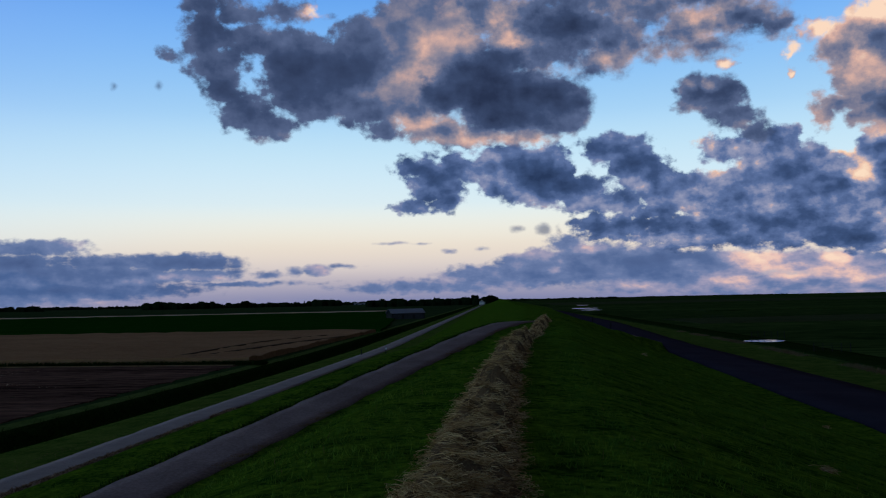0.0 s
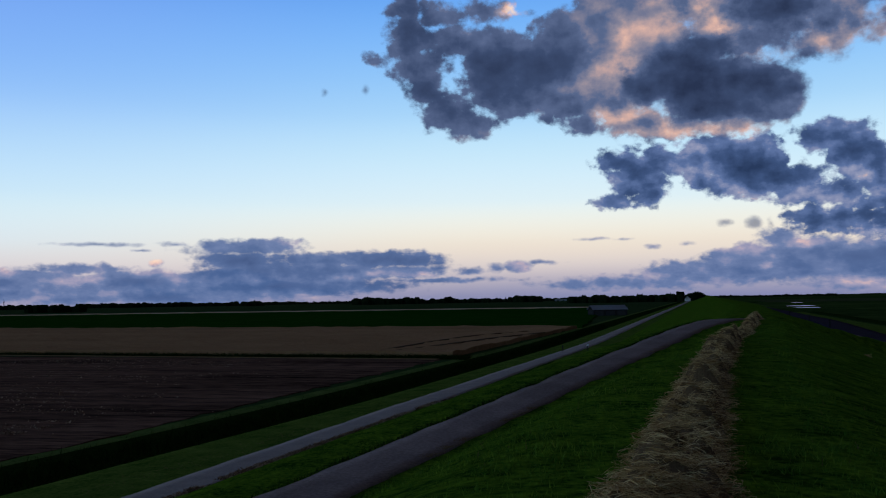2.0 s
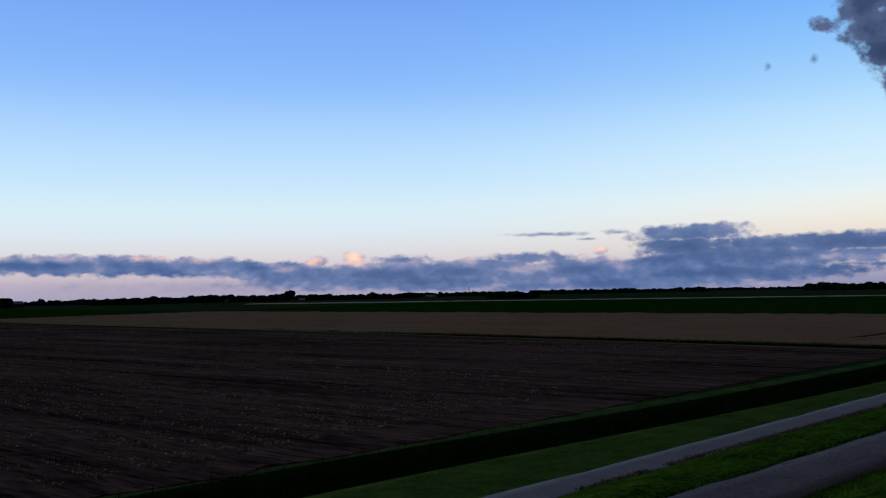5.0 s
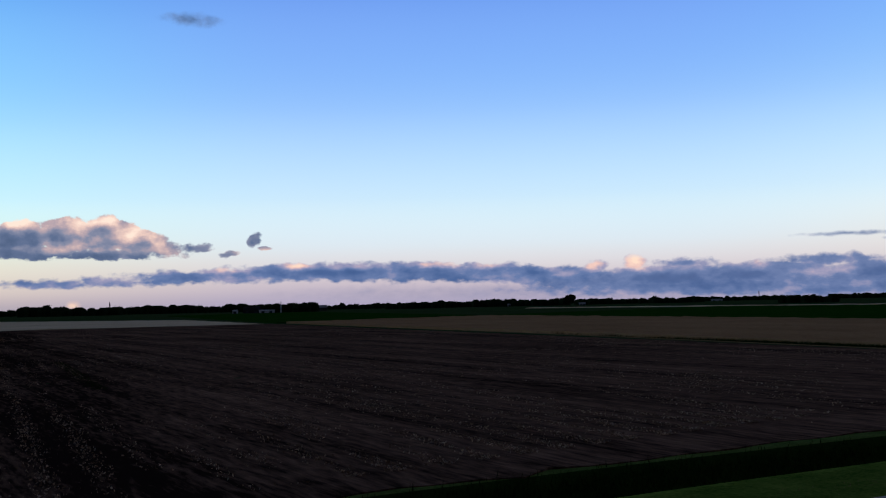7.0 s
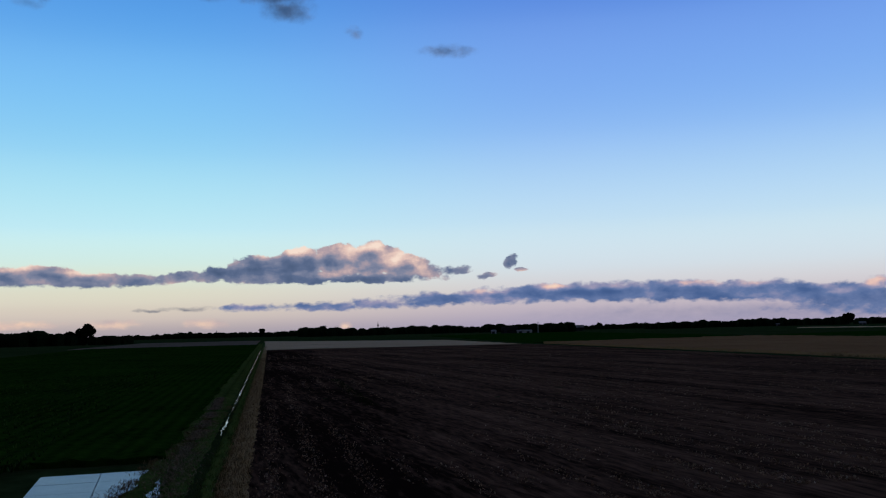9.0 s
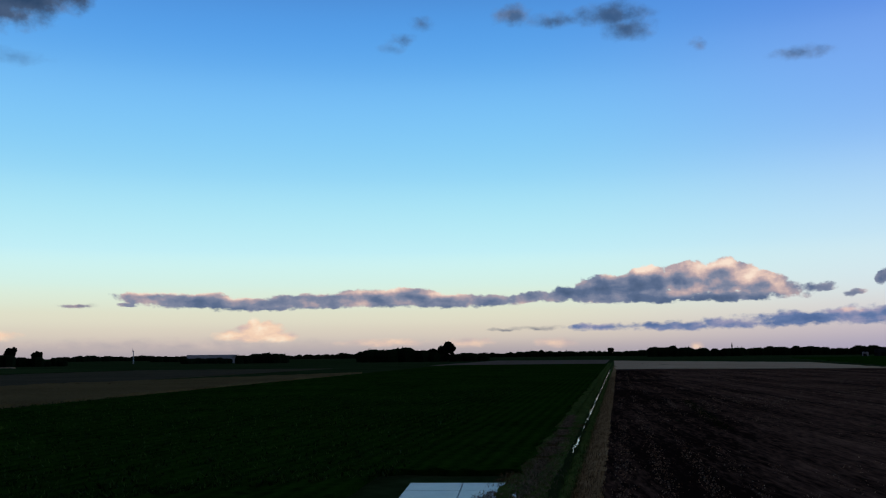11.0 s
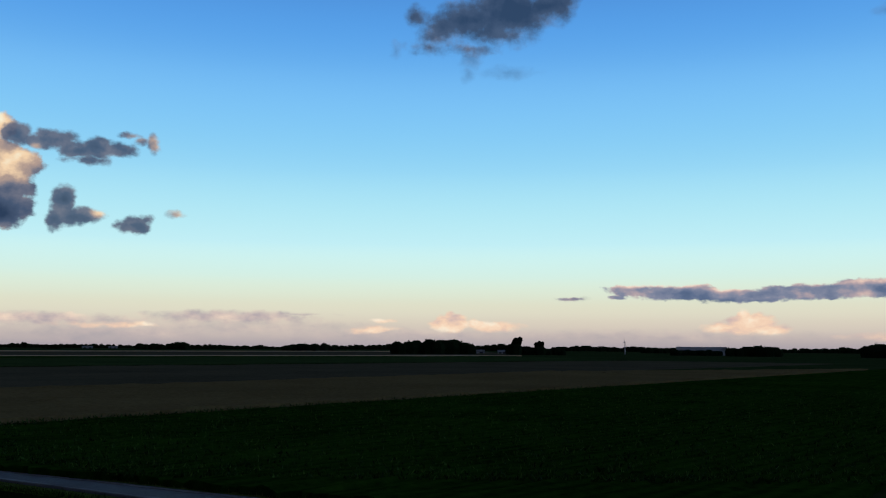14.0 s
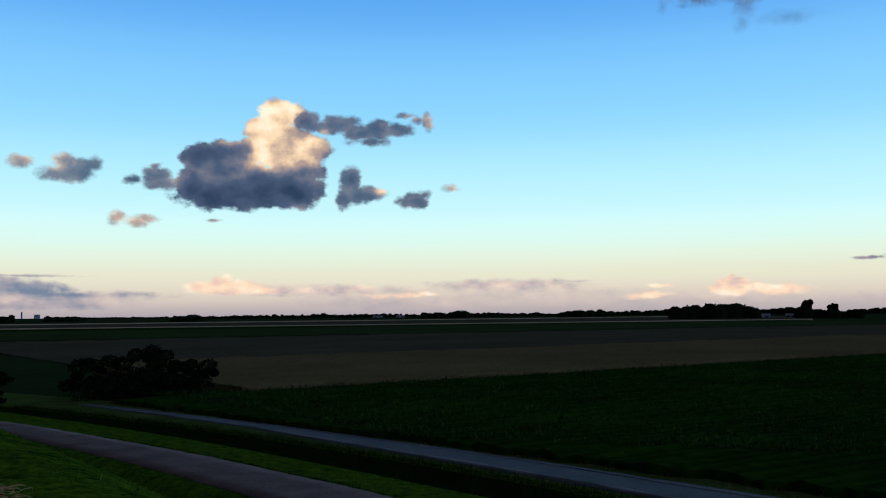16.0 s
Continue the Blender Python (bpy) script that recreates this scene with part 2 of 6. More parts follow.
LONG_ROLL = [
    (72.86, 1.81, 3.71, 0.35), (69.61, 1.93, 3.44, 0.42), (66.24, 2.05, 3.50, 0.53), (62.72, 2.02, 3.53, 0.60), (59.18, 1.98, 3.53, 0.60),
    (55.73, 1.80, 3.51, 0.53), (52.59, 1.69, 2.77, 0.56), (49.50, 1.64, 2.04, 0.42), (80.20, 1.50, 2.82, 0.20), (76.84, 1.59, 2.93, 0.24),
    (84.90, 1.52, 1.61, 0.16)]
LONG_ROLL_TONES = [
    (70.47, 2.26, 2.20, 0.21, 0.28), (66.06, 2.43, 0.98, 0.28, 0.42), (62.78, 2.41, 2.12, 0.25, 0.20), (57.48, 2.37, 2.12, 0.25, 0.24),
    (53.62, 2.17, 1.05, 0.25, 0.20), (63.51, 1.40, 11.14, 0.18, -0.14), (84.61, 1.65, 1.47, 0.13, 0.12)]
LONG_CLOUD = [
    (112.49, 3.49, 1.60, 0.30), (109.49, 3.31, 2.64, 0.44), (106.14, 3.08, 2.71, 0.38), (102.37, 3.28, 2.43, 0.42), (99.22, 3.44, 2.46, 0.53),
    (96.76, 3.53, 2.47, 0.53), (93.93, 3.22, 2.83, 0.39), (91.63, 3.26, 2.12, 0.32), (88.99, 3.40, 1.75, 0.28), (113.62, 3.08, 0.38, 0.10),
    (116.60, 2.96, 0.67, 0.10)]
LONG_CLOUD_TONES = [
    (112.43, 3.83, 1.92, 0.20, 0.38), (109.83, 3.78, 2.30, 0.17, 0.34), (106.82, 3.49, 2.03, 0.17, 0.26), (102.37, 3.77, 1.74, 0.17, 0.34),
    (97.39, 4.13, 1.13, 0.32, 0.55), (99.22, 3.86, 2.11, 0.21, 0.26), (94.99, 3.72, 2.12, 0.21, 0.24), (107.15, 2.77, 5.70, 0.17, -0.20),
    (95.70, 2.85, 5.63, 0.18, -0.14)]
HIGH_WISPS = [
    (83.58, 20.43, 2.12, 0.65), (82.48, 19.56, 1.40, 0.66), (89.87, 20.77, 1.02, 0.56), (86.98, 20.31, 1.44, 0.33), (72.30, 17.12, 1.13, 0.25),
    (78.29, 18.27, 0.34, 0.23), (97.01, 19.38, 0.58, 0.24), (95.73, 20.35, 0.59, 0.30), (88.68, 1.53, 1.05, 0.09), (90.61, 1.45, 0.70, 0.07)]
HIGH_WISPS_TONES = [
    (82.88, 20.24, 2.11, 0.98, -0.12)]
DARK_CLOUD = [
    (126.06, 20.17, 0.65, 0.60), (124.52, 19.57, 1.60, 0.87), (122.70, 20.12, 2.12, 1.13), (120.22, 20.66, 2.86, 1.53), (117.59, 20.79, 1.68, 1.06),
    (121.12, 19.31, 2.55, 0.74), (125.29, 18.50, 1.01, 0.37), (122.46, 18.41, 1.24, 0.34), (120.61, 22.30, 4.04, 1.31)]
DARK_CLOUD_TONES = [
    (120.23, 20.99, 3.30, 1.32, -0.15), (124.21, 18.57, 2.90, 0.47, 0.10)]
DARK_WISPS = [
    (122.59, 17.76, 0.65, 0.54), (122.80, 16.97, 0.29, 0.48), (120.33, 16.95, 1.24, 0.27), (127.45, 18.27, 0.22, 0.37), (97.67, 18.84, 0.56, 0.22),
    (116.33, 2.96, 0.70, 0.11)]
FAR_PUFFS = [
    (123.89, 1.37, 1.19, 0.46), (121.71, 1.29, 0.99, 0.25), (120.73, 1.19, 0.63, 0.21), (128.56, 1.03, 1.10, 0.17), (128.09, 1.56, 0.69, 0.09),
    (105.72, 1.41, 1.45, 0.65), (104.57, 1.08, 0.91, 0.34), (107.22, 1.20, 1.20, 0.34), (143.94, 1.09, 0.53, 0.10), (142.30, 1.15, 0.33, 0.08),
    (124.39, 1.68, 0.32, 0.32), (123.83, 1.86, 0.32, 0.35), (123.20, 1.59, 0.39, 0.28), (122.35, 1.46, 0.32, 0.21), (121.36, 1.36, 0.28, 0.18),
    (106.14, 1.92, 0.43, 0.41), (105.41, 1.82, 0.40, 0.34), (106.68, 1.54, 0.37, 0.27), (104.63, 1.48, 0.33, 0.27)]
LAST_PUFFS = [
    (154.65, 1.68, 2.41, 0.45), (152.56, 1.54, 1.22, 0.21), (144.65, 1.14, 1.97, 0.11), (142.35, 1.19, 0.49, 0.11), (123.67, 1.44, 1.16, 0.44),
    (121.14, 1.23, 1.56, 0.26), (128.95, 0.94, 1.01, 0.17), (155.19, 2.03, 0.40, 0.31), (154.59, 2.16, 0.34, 0.31), (153.92, 1.92, 0.40, 0.28),
    (153.04, 1.71, 0.34, 0.21), (123.91, 1.82, 0.35, 0.30), (123.34, 1.70, 0.35, 0.27), (122.14, 1.41, 0.32, 0.20)]
EAST_PUFFS = [
    (98.18, 0.70, 2.10, 0.21), (92.90, 0.68, 1.27, 0.28), (87.49, 0.61, 1.11, 0.28), (79.15, 0.30, 0.29, 0.20)]
MAUVE_HAZE = [
    (136.81, 1.08, 8.37, 0.44), (144.22, 0.76, 5.87, 0.51), (135.86, 1.88, 1.31, 0.10), (127.03, 0.74, 7.59, 0.35), (111.98, 0.68, 8.89, 0.31)]
LAST_HAZE = [
    (165.67, 0.81, 4.98, 0.48), (166.27, 1.58, 2.44, 0.58), (163.91, 1.62, 0.78, 0.23), (167.15, 1.96, 1.32, 0.32), (166.00, 2.35, 2.05, 0.06),
    (149.19, 1.49, 5.53, 0.31), (137.23, 1.71, 4.56, 0.35), (163.60, 1.16, 4.84, 0.29), (133.73, 1.91, 1.74, 0.06)]
LAST_HAZE_TONES = [
    (164.81, 2.17, 0.42, 0.13, 0.50), (165.40, 1.58, 2.65, 0.45, -0.45), (149.19, 1.49, 7.59, 0.70, 0.34), (137.23, 1.71, 6.65, 0.70, 0.34)]
LILAC_HAZE = [
    (46.54, 0.46, 13.44, 0.47), (25.84, 0.04, 13.79, 0.42)]
LOW_LILAC = [
    (59.99, 0.77, 4.93, 0.25), (51.24, 0.71, 6.85, 0.35), (39.76, 0.50, 8.00, 0.46)]
BRIGHT_CLOUD = [
    (156.12, 9.50, 1.33, 0.95), (154.64, 9.21, 1.96, 1.37), (156.77, 7.85, 1.13, 1.15), (153.34, 7.86, 3.68, 1.38), (150.59, 7.74, 2.01, 1.25),
    (155.43, 7.27, 2.34, 0.82), (149.48, 7.92, 0.63, 0.84), (151.65, 12.26, 1.11, 0.95), (150.53, 12.23, 0.77, 0.68), (152.33, 11.05, 1.24, 1.23),
    (151.22, 10.25, 2.08, 1.38), (149.48, 10.15, 1.26, 0.90), (150.18, 8.96, 1.60, 1.04), (153.36, 10.13, 0.75, 0.68)]
BRIGHT_CLOUD_TONES = [
    (151.65, 12.43, 1.94, 1.23, 0.60), (152.40, 10.91, 1.45, 1.23, 0.56), (150.25, 10.27, 2.16, 1.04, 0.36), (149.48, 10.35, 1.54, 0.69, 0.16),
    (151.11, 9.22, 2.63, 0.83, 0.20), (153.01, 9.45, 1.51, 0.55, 0.16), (154.65, 10.43, 0.74, 0.27, 0.20), (153.69, 8.89, 2.04, 1.03, 0.14),
    (154.69, 7.01, 5.04, 0.89, -0.26), (156.39, 9.15, 1.66, 1.69, -0.06), (150.59, 7.56, 2.43, 0.63, -0.12)]
ARM_CLOUD = [
    (149.73, 11.87, 0.84, 0.69), (148.71, 11.54, 0.84, 0.41), (147.72, 11.73, 1.20, 0.55), (146.80, 11.43, 0.71, 0.38), (144.59, 11.41, 0.71, 0.35),
    (142.88, 12.00, 0.43, 0.17), (146.37, 11.22, 0.99, 0.42), (145.31, 11.47, 0.85, 0.59), (143.88, 11.41, 0.79, 0.42), (145.95, 10.67, 0.99, 0.24),
    (143.45, 12.27, 0.57, 0.14), (142.20, 11.79, 0.32, 0.52)]
ARM_CLOUD_TONES = [
    (143.16, 12.20, 0.93, 0.35, 0.32), (142.09, 11.99, 0.50, 0.55, 0.30), (148.78, 11.33, 0.49, 0.31, 0.30)]
SIDE_CLOUD = [
    (158.84, 8.36, 0.84, 0.50), (158.35, 7.87, 1.30, 0.40), (159.97, 8.08, 0.45, 0.23), (158.82, 8.83, 0.29, 0.23), (147.09, 8.29, 0.71, 0.87),
    (146.39, 7.38, 1.34, 0.53), (147.44, 7.17, 0.49, 0.63), (145.25, 7.56, 0.35, 0.21), (143.02, 7.06, 0.92, 0.53), (142.41, 7.37, 0.43, 0.28),
    (143.91, 7.03, 0.43, 0.21)]
SIDE_CLOUD_TONES = [
    (145.25, 7.60, 0.57, 0.28, 0.30)]
PALE_PUFFS = [
    (163.42, 8.53, 1.29, 0.75), (162.32, 8.91, 0.40, 0.52), (164.45, 8.28, 0.84, 0.42), (163.98, 9.02, 0.55, 0.42), (166.14, 8.86, 0.65, 0.32),
    (160.06, 5.64, 0.83, 0.27), (161.05, 5.78, 0.44, 0.37), (159.23, 5.76, 0.58, 0.20), (155.42, 5.80, 0.37, 0.10), (140.70, 7.75, 0.43, 0.21)]
PALE_PUFFS_TONES = [
    (164.40, 8.80, 1.33, 0.58, 0.20), (166.14, 8.86, 1.00, 0.51, 0.20), (162.80, 8.16, 1.36, 0.52, -0.16), (160.09, 5.67, 1.91, 0.60, 0.16),
    (140.70, 7.75, 0.71, 0.35, 0.26), (163.99, 9.41, 0.61, 0.26, 0.14)]


# heights stretched near the horizon, where clouds are seen flat from the side
LIFT = wmath("MULTIPLY_ADD", wmath("EXPONENT", wmath("MULTIPLY", EL, -0.33)), -3.0, wmath("MULTIPLY", EL, 1.25))
level = WT.nodes.new("ShaderNodeCombineXYZ")
WT.links.new(AZ, level.inputs[0])
WT.links.new(LIFT, level.inputs[1])


def wnoise(scale, detail, rough, shift=(0, 0)):
    m = WT.nodes.new("ShaderNodeVectorMath")
    WT.links.new(level.outputs[0], m.inputs[0])
    m.inputs[1].default_value = (*shift, 0)
    n = WT.nodes.new("ShaderNodeTexNoise")
    n.noise_dimensions = "2D"
    WT.links.new(m.outputs[0], n.inputs["Vector"])
    n.inputs["Scale"].default_value, n.inputs["Detail"].default_value, n.inputs["Roughness"].default_value = scale, detail, rough
    return n.outputs["Fac"], n.outputs["Color"]


def heads(scale, shift=(0, 0)):
    """Round cauliflower heads."""
    m = WT.nodes.new("ShaderNodeVectorMath")
    m.operation = "MULTIPLY_ADD"
    WT.links.new(swirl_col, m.inputs[0])
    m.inputs[1].default_value = (0.9 / scale, 0.9 / scale, 0)
    a = WT.nodes.new("ShaderNodeVectorMath")
    WT.links.new(level.outputs[0], a.inputs[0])
    a.inputs[1].default_value = (*shift, 0)
    WT.links.new(a.outputs[0], m.inputs[2])
    n = WT.nodes.new("ShaderNodeTexVoronoi")
    n.voronoi_dimensions, n.feature = "2D", "F1"
    n.normalize = True
    WT.links.new(m.outputs[0], n.inputs["Vector"])
    n.inputs["Scale"].default_value, n.inputs["Detail"].default_value, n.inputs["Roughness"].default_value = scale, 3.0, 0.6
    return n.outputs["Distance"]


_, swirl_col = wnoise(0.7, 6.0, 0.52)
billow, _ = wnoise(1.0, 7.0, 0.57, (31.0, 12.0))
bulk, _ = wnoise(0.22, 3.0, 0.5, (7.0, 3.0))
head = heads(0.6)
small, _ = wnoise(0.36, 5.0, 0.5, (3.0, 9.0))
small_up, _ = wnoise(0.36, 5.0, 0.5, (2.6, 9.8))
# relief: the billows against themselves a little towards the light, so that one side is brighter
relief = wmath("ADD", wmath("MULTIPLY", wmath("SUBTRACT", small, small_up), 2.2), wmath("MULTIPLY", wmath("SUBTRACT", heads(0.6, (-0.16, 0.34)), head), 0.5))
ragged = wmath("ADD", wmath("MULTIPLY", wmath("SUBTRACT", billow, 0.5), 1.4), wmath("MULTIPLY", wmath("SUBTRACT", 0.42, head), 0.7))
centred = WT.nodes.new("ShaderNodeVectorMath")
centred.operation = "SUBTRACT"
WT.links.new(swirl_col, centred.inputs[0])
centred.inputs[1].default_value = (0.5, 0.5, 0.5)
mottle = wmath("ADD", wmath("MULTIPLY", wmath("SUBTRACT", billow, 0.5), -0.35), wmath("MULTIPLY", wmath("SUBTRACT", bulk, 0.5), -0.5))


# unseen cloud cover added past the last cloud in sight, to dim the seaward light
SEAWARD = wmath("MULTIPLY", wrange(wmath("ABSOLUTE", wmath("SUBTRACT", AZ, 70.0)), 98, 116), wrange(EL, 85, 45))
UNSEEN_DECK = wrange(wmath("MULTIPLY", SEAWARD, wmath("ADD", wmath("ADD", bulk, 0.32), wmath("MULTIPLY", ragged, 0.3))), 0.25, 0.45)


def away(place, blob):
    """How far a place lies from a blob's middle; 1 on its rim."""
    a, e, w, h = blob[:4]
    q = WT.nodes.new("ShaderNodeVectorMath")
    q.operation = "MULTIPLY_ADD"
    WT.links.new(place, q.inputs[0])
    q.inputs[1].default_value, q.inputs[2].default_value = (1 / w, 1 / h, 0), (-a / w, -e / h, 0)
    n = WT.nodes.new("ShaderNodeVectorMath")
    n.operation = "LENGTH"
    WT.links.new(q.outputs[0], n.inputs[0])
    return n.outputs["Value"]


HIGH_RAMP = [(0.0, lin(40, 52, 80)), (0.3, lin(60, 76, 110)), (0.5, lin(88, 104, 140)), (0.66, lin(144, 138, 154)), (0.84, lin(218, 178, 166)), (1.0, lin(255, 222, 196))]
BLUE_RAMP = [(0.0, lin(40, 58, 92)), (0.3, lin(62, 84, 126)), (0.5, lin(92, 114, 160)), (0.68, lin(148, 154, 184)), (0.84, lin(238, 196, 174)), (1.0, lin(255, 226, 198))]
LOW_RAMP = [(0.0, lin(58, 84, 132)), (0.3, lin(76, 102, 150)), (0.5, lin(104, 124, 168)), (0.68, lin(160, 156, 184)), (0.84, lin(236, 196, 186)), (1.0, lin(255, 222, 198))]
PINK_RAMP = [(0.0, lin(70, 90, 122)), (0.3, lin(96, 112, 144)), (0.5, lin(132, 138, 162)), (0.68, lin(186, 166, 172)), (0.84, lin(234, 202, 190)), (1.0, lin(255, 230, 212))]
BACK_RAMP = [(0.0, lin(46, 64, 92)), (0.3, lin(74, 90, 118)), (0.5, lin(114, 117, 135)), (0.68, lin(182, 158, 148)), (0.84, lin(248, 214, 178)), (1.0, lin(255, 244, 218))]
PUFF_RAMP = [(0.0, lin(198, 176, 178)), (0.35, lin(226, 196, 184)), (0.62, lin(248, 212, 186)), (0.85, lin(255, 226, 200)), (1.0, lin(255, 236, 214))]
HAZE_RAMP = [(0.0, lin(132, 138, 172)), (0.5, lin(172, 162, 180)), (1.0, lin(240, 206, 196))]
MAUVE_RAMP = [(0.0, lin(104, 122, 152)), (0.5, lin(190, 174, 178)), (1.0, lin(255, 226, 204))]


def cloud(colour, blobs, tones, stops, base=0.4, amp=1.0, edge=0.3, opacity=1.0, depth_dark=0.12, shading=0.3, span=(-200, 400)):
    """A cloud of joined round masses with ragged edges. amp: how far the edges stray, in degrees; edge: how soft they are."""
    global WT
    if not any(b[0] + b[2] > span[0] - 3 and b[0] - b[2] < span[1] + 3 for b in blobs):
        return colour
    sky, key = WT, (blobs[0], amp, base)
    sources = [("Colour", colour), ("Plane", PLANE), ("Stray", centred.outputs[0]), ("Ragged", ragged), ("Relief", relief), ("Mottle", mottle)]
    if key not in CLOUDS:
        WT = CLOUDS[key] = bpy.data.node_groups.new("cloud", "ShaderNodeTree")
        for name, _ in sources:
            kind = "NodeSocketColor" if name == "Colour" else "NodeSocketVector" if name in ("Plane", "Stray") else "NodeSocketFloat"
            WT.interface.new_socket(name, in_out="INPUT", socket_type=kind)
        WT.interface.new_socket("Colour", in_out="OUTPUT", socket_type="NodeSocketColor")
        under, plane, stray, rag, rel, mot = WT.nodes.new("NodeGroupInput").outputs[:6]
        p = WT.nodes.new("ShaderNodeVectorMath")
        p.operation = "MULTIPLY_ADD"
        WT.links.new(stray, p.inputs[0])
        p.inputs[1].default_value = (1.7 * amp, 1.0 * amp, 0)
        WT.links.new(plane, p.inputs[2])
        place = p.outputs[0]
        depth = None
        for b in blobs:
            m = max(min(b[2], b[3]), 0.55 * amp)
            d = wmath("MULTIPLY_ADD", away(place, b), -m, m)
            depth = d if depth is None else wmath("SMOOTH_MAX", depth, d, 0.25 * amp)
        v = wmath("MULTIPLY_ADD", rag, amp, wmath("ADD", depth, 0.06 * amp))
        cover = wmath("MULTIPLY", wrange(v, -edge * amp * 0.6, edge * amp * 1.3), wrange(depth, -0.7 * amp, -0.25 * amp))
        tone = wmath("MULTIPLY_ADD", rel, shading, wmath("MULTIPLY_ADD", mot, 0.8 * shading, base))
        tone = wmath("MULTIPLY_ADD", wrange(v, 0.0, 2.2 * amp), -2 * depth_dark, wmath("ADD", tone, depth_dark))
        for b in tones:
            tone = wmath("MULTIPLY_ADD", wrange(away(place, b), 1.5, 0.0), b[4], tone)
        n = WT.nodes.new("ShaderNodeValToRGB")
        e = n.color_ramp.elements
        while len(e) < len(stops):
            e.new(0.5)
        for el, (q, c) in zip(e, stops):
            el.position, el.color = q, c
        WT.links.new(tone, n.inputs[0])
        done = wmix(wmath("MULTIPLY", cover, opacity) if opacity < 1 else cover, under, n.outputs[0])
        WT.links.new(done, WT.nodes.new("NodeGroupOutput").inputs[0])
        WT = sky
    g = WT.nodes.new("ShaderNodeGroup")
    g.node_tree = CLOUDS[key]
    for k, (_, source) in enumerate(sources):
        WT.links.new(source, g.inputs[k])
    return g.outputs[0]


CLOUDS = {}


def sky_between(lo, hi):
    """The sky with the clouds that stand between two headings."""
    s = (lo, hi)
    c = wmix(UNSEEN_DECK, clear, lin(50, 56, 74)) if lo < 0 or hi > 200 else clear
    c = cloud(c, LILAC_HAZE, [], HAZE_RAMP, 0.25, 0.5, 1.2, 0.55, 0.0, 0.3, s)
    c = cloud(c, LOW_LILAC, [], HAZE_RAMP, 0.2, 0.4, 1.2, 0.6, 0.0, 0.3, s)
    c = cloud(c, MAUVE_HAZE, [], MAUVE_RAMP, 0.5, 0.4, 1.2, 0.55, 0.0, 0.4, s)
    c = cloud(c, EAST_PUFFS, [], PUFF_RAMP, 0.45, 0.26, 0.7, 0.75, -0.1, 0.8, s)
    c = cloud(c, FAR_PUFFS, [], PUFF_RAMP, 0.7, 0.26, 0.6, 1.0, -0.12, 0.9, s)
    c = cloud(c, LAST_HAZE, LAST_HAZE_TONES, MAUVE_RAMP, 0.35, 0.3, 0.7, 0.92, 0.0, 0.5, s)
    c = cloud(c, LAST_PUFFS, [], PUFF_RAMP, 0.72, 0.26, 0.6, 0.98, -0.12, 0.9, s)
    c = cloud(c, WEST_STREAKS, [], LOW_RAMP, 0.35, 0.2, 0.6, 0.85, span=s)
    c = cloud(c, THIN_SCRAPS, [], LOW_RAMP, 0.4, 0.2, 0.6, 0.8, span=s)
    c = cloud(c, LONG_ROLL, LONG_ROLL_TONES, LOW_RAMP, 0.41, 0.42, 0.35, span=s)
    c = cloud(c, LOW_ROLL, LOW_ROLL_TONES, LOW_RAMP, 0.42, 0.38, 0.4, 0.96, span=s)
    c = cloud(c, WEST_BANK, WEST_BANK_TONES, LOW_RAMP, 0.3, 0.45, 0.4, 0.97, span=s)
    c = cloud(c, WEST_SCRAPS, WEST_SCRAPS_TONES, LOW_RAMP, 0.36, 0.3, 0.5, 0.95, span=s)
    c = cloud(c, LOW_BANK, LOW_BANK_TONES, LOW_RAMP, 0.45, 0.55, 0.4, 0.97, span=s)
    c = cloud(c, HIGH_SCRAPS, [], HIGH_RAMP, 0.42, 0.24, 0.8, 0.7, span=s)
    c = cloud(c, BROAD_CLOUD, BROAD_CLOUD_TONES, BLUE_RAMP, 0.48, 0.85, 0.25, 1.0, 0.12, 0.5, s)
    c = cloud(c, MIDDLE_CLOUD, MIDDLE_CLOUD_TONES, BLUE_RAMP, 0.38, 0.75, 0.25, 1.0, 0.12, 0.42, s)
    c = cloud(c, TOWER_CLOUD, TOWER_CLOUD_TONES, HIGH_RAMP, 0.38, 0.7, 0.35, span=s)
    c = cloud(c, CORNER_CLOUD, CORNER_CLOUD_TONES, HIGH_RAMP, 0.58, 0.9, 0.35, span=s)
    c = cloud(c, GREAT_CLOUD, GREAT_LIGHT, HIGH_RAMP, 0.38, 0.95, 0.32, 1.0, 0.1, 0.2, s)
    c = cloud(c, UPPER_CLOUD, UPPER_CLOUD_TONES, HIGH_RAMP, 0.48, 1.0, 0.5, span=s)
    c = cloud(c, GLOW_CLOUD, GLOW_CLOUD_TONES, HIGH_RAMP, 0.42, 0.6, 0.5, span=s)
    c = cloud(c, GREAT_BALL, GREAT_BALL_TONES, HIGH_RAMP, 0.35, 0.55, 0.5, span=s)
    c = cloud(c, LONG_CLOUD, LONG_CLOUD_TONES, PINK_RAMP, 0.43, 0.34, 0.25, 1.0, 0.12, 0.4, s)
    c = cloud(c, PINK_CLOUD, PINK_CLOUD_TONES, PINK_RAMP, 0.42, 0.4, 0.2, 1.0, 0.12, 0.5, s)
    c = cloud(c, HIGH_WISPS, HIGH_WISPS_TONES, BACK_RAMP, 0.22, 0.5, 0.9, 0.82, span=s)
    c = cloud(c, DARK_WISPS, [], BACK_RAMP, 0.24, 0.5, 1.0, 0.45, span=s)
    c = cloud(c, DARK_CLOUD, DARK_CLOUD_TONES, BACK_RAMP, 0.2, 0.7, 0.7, 0.95, 0.1, 0.3, s)
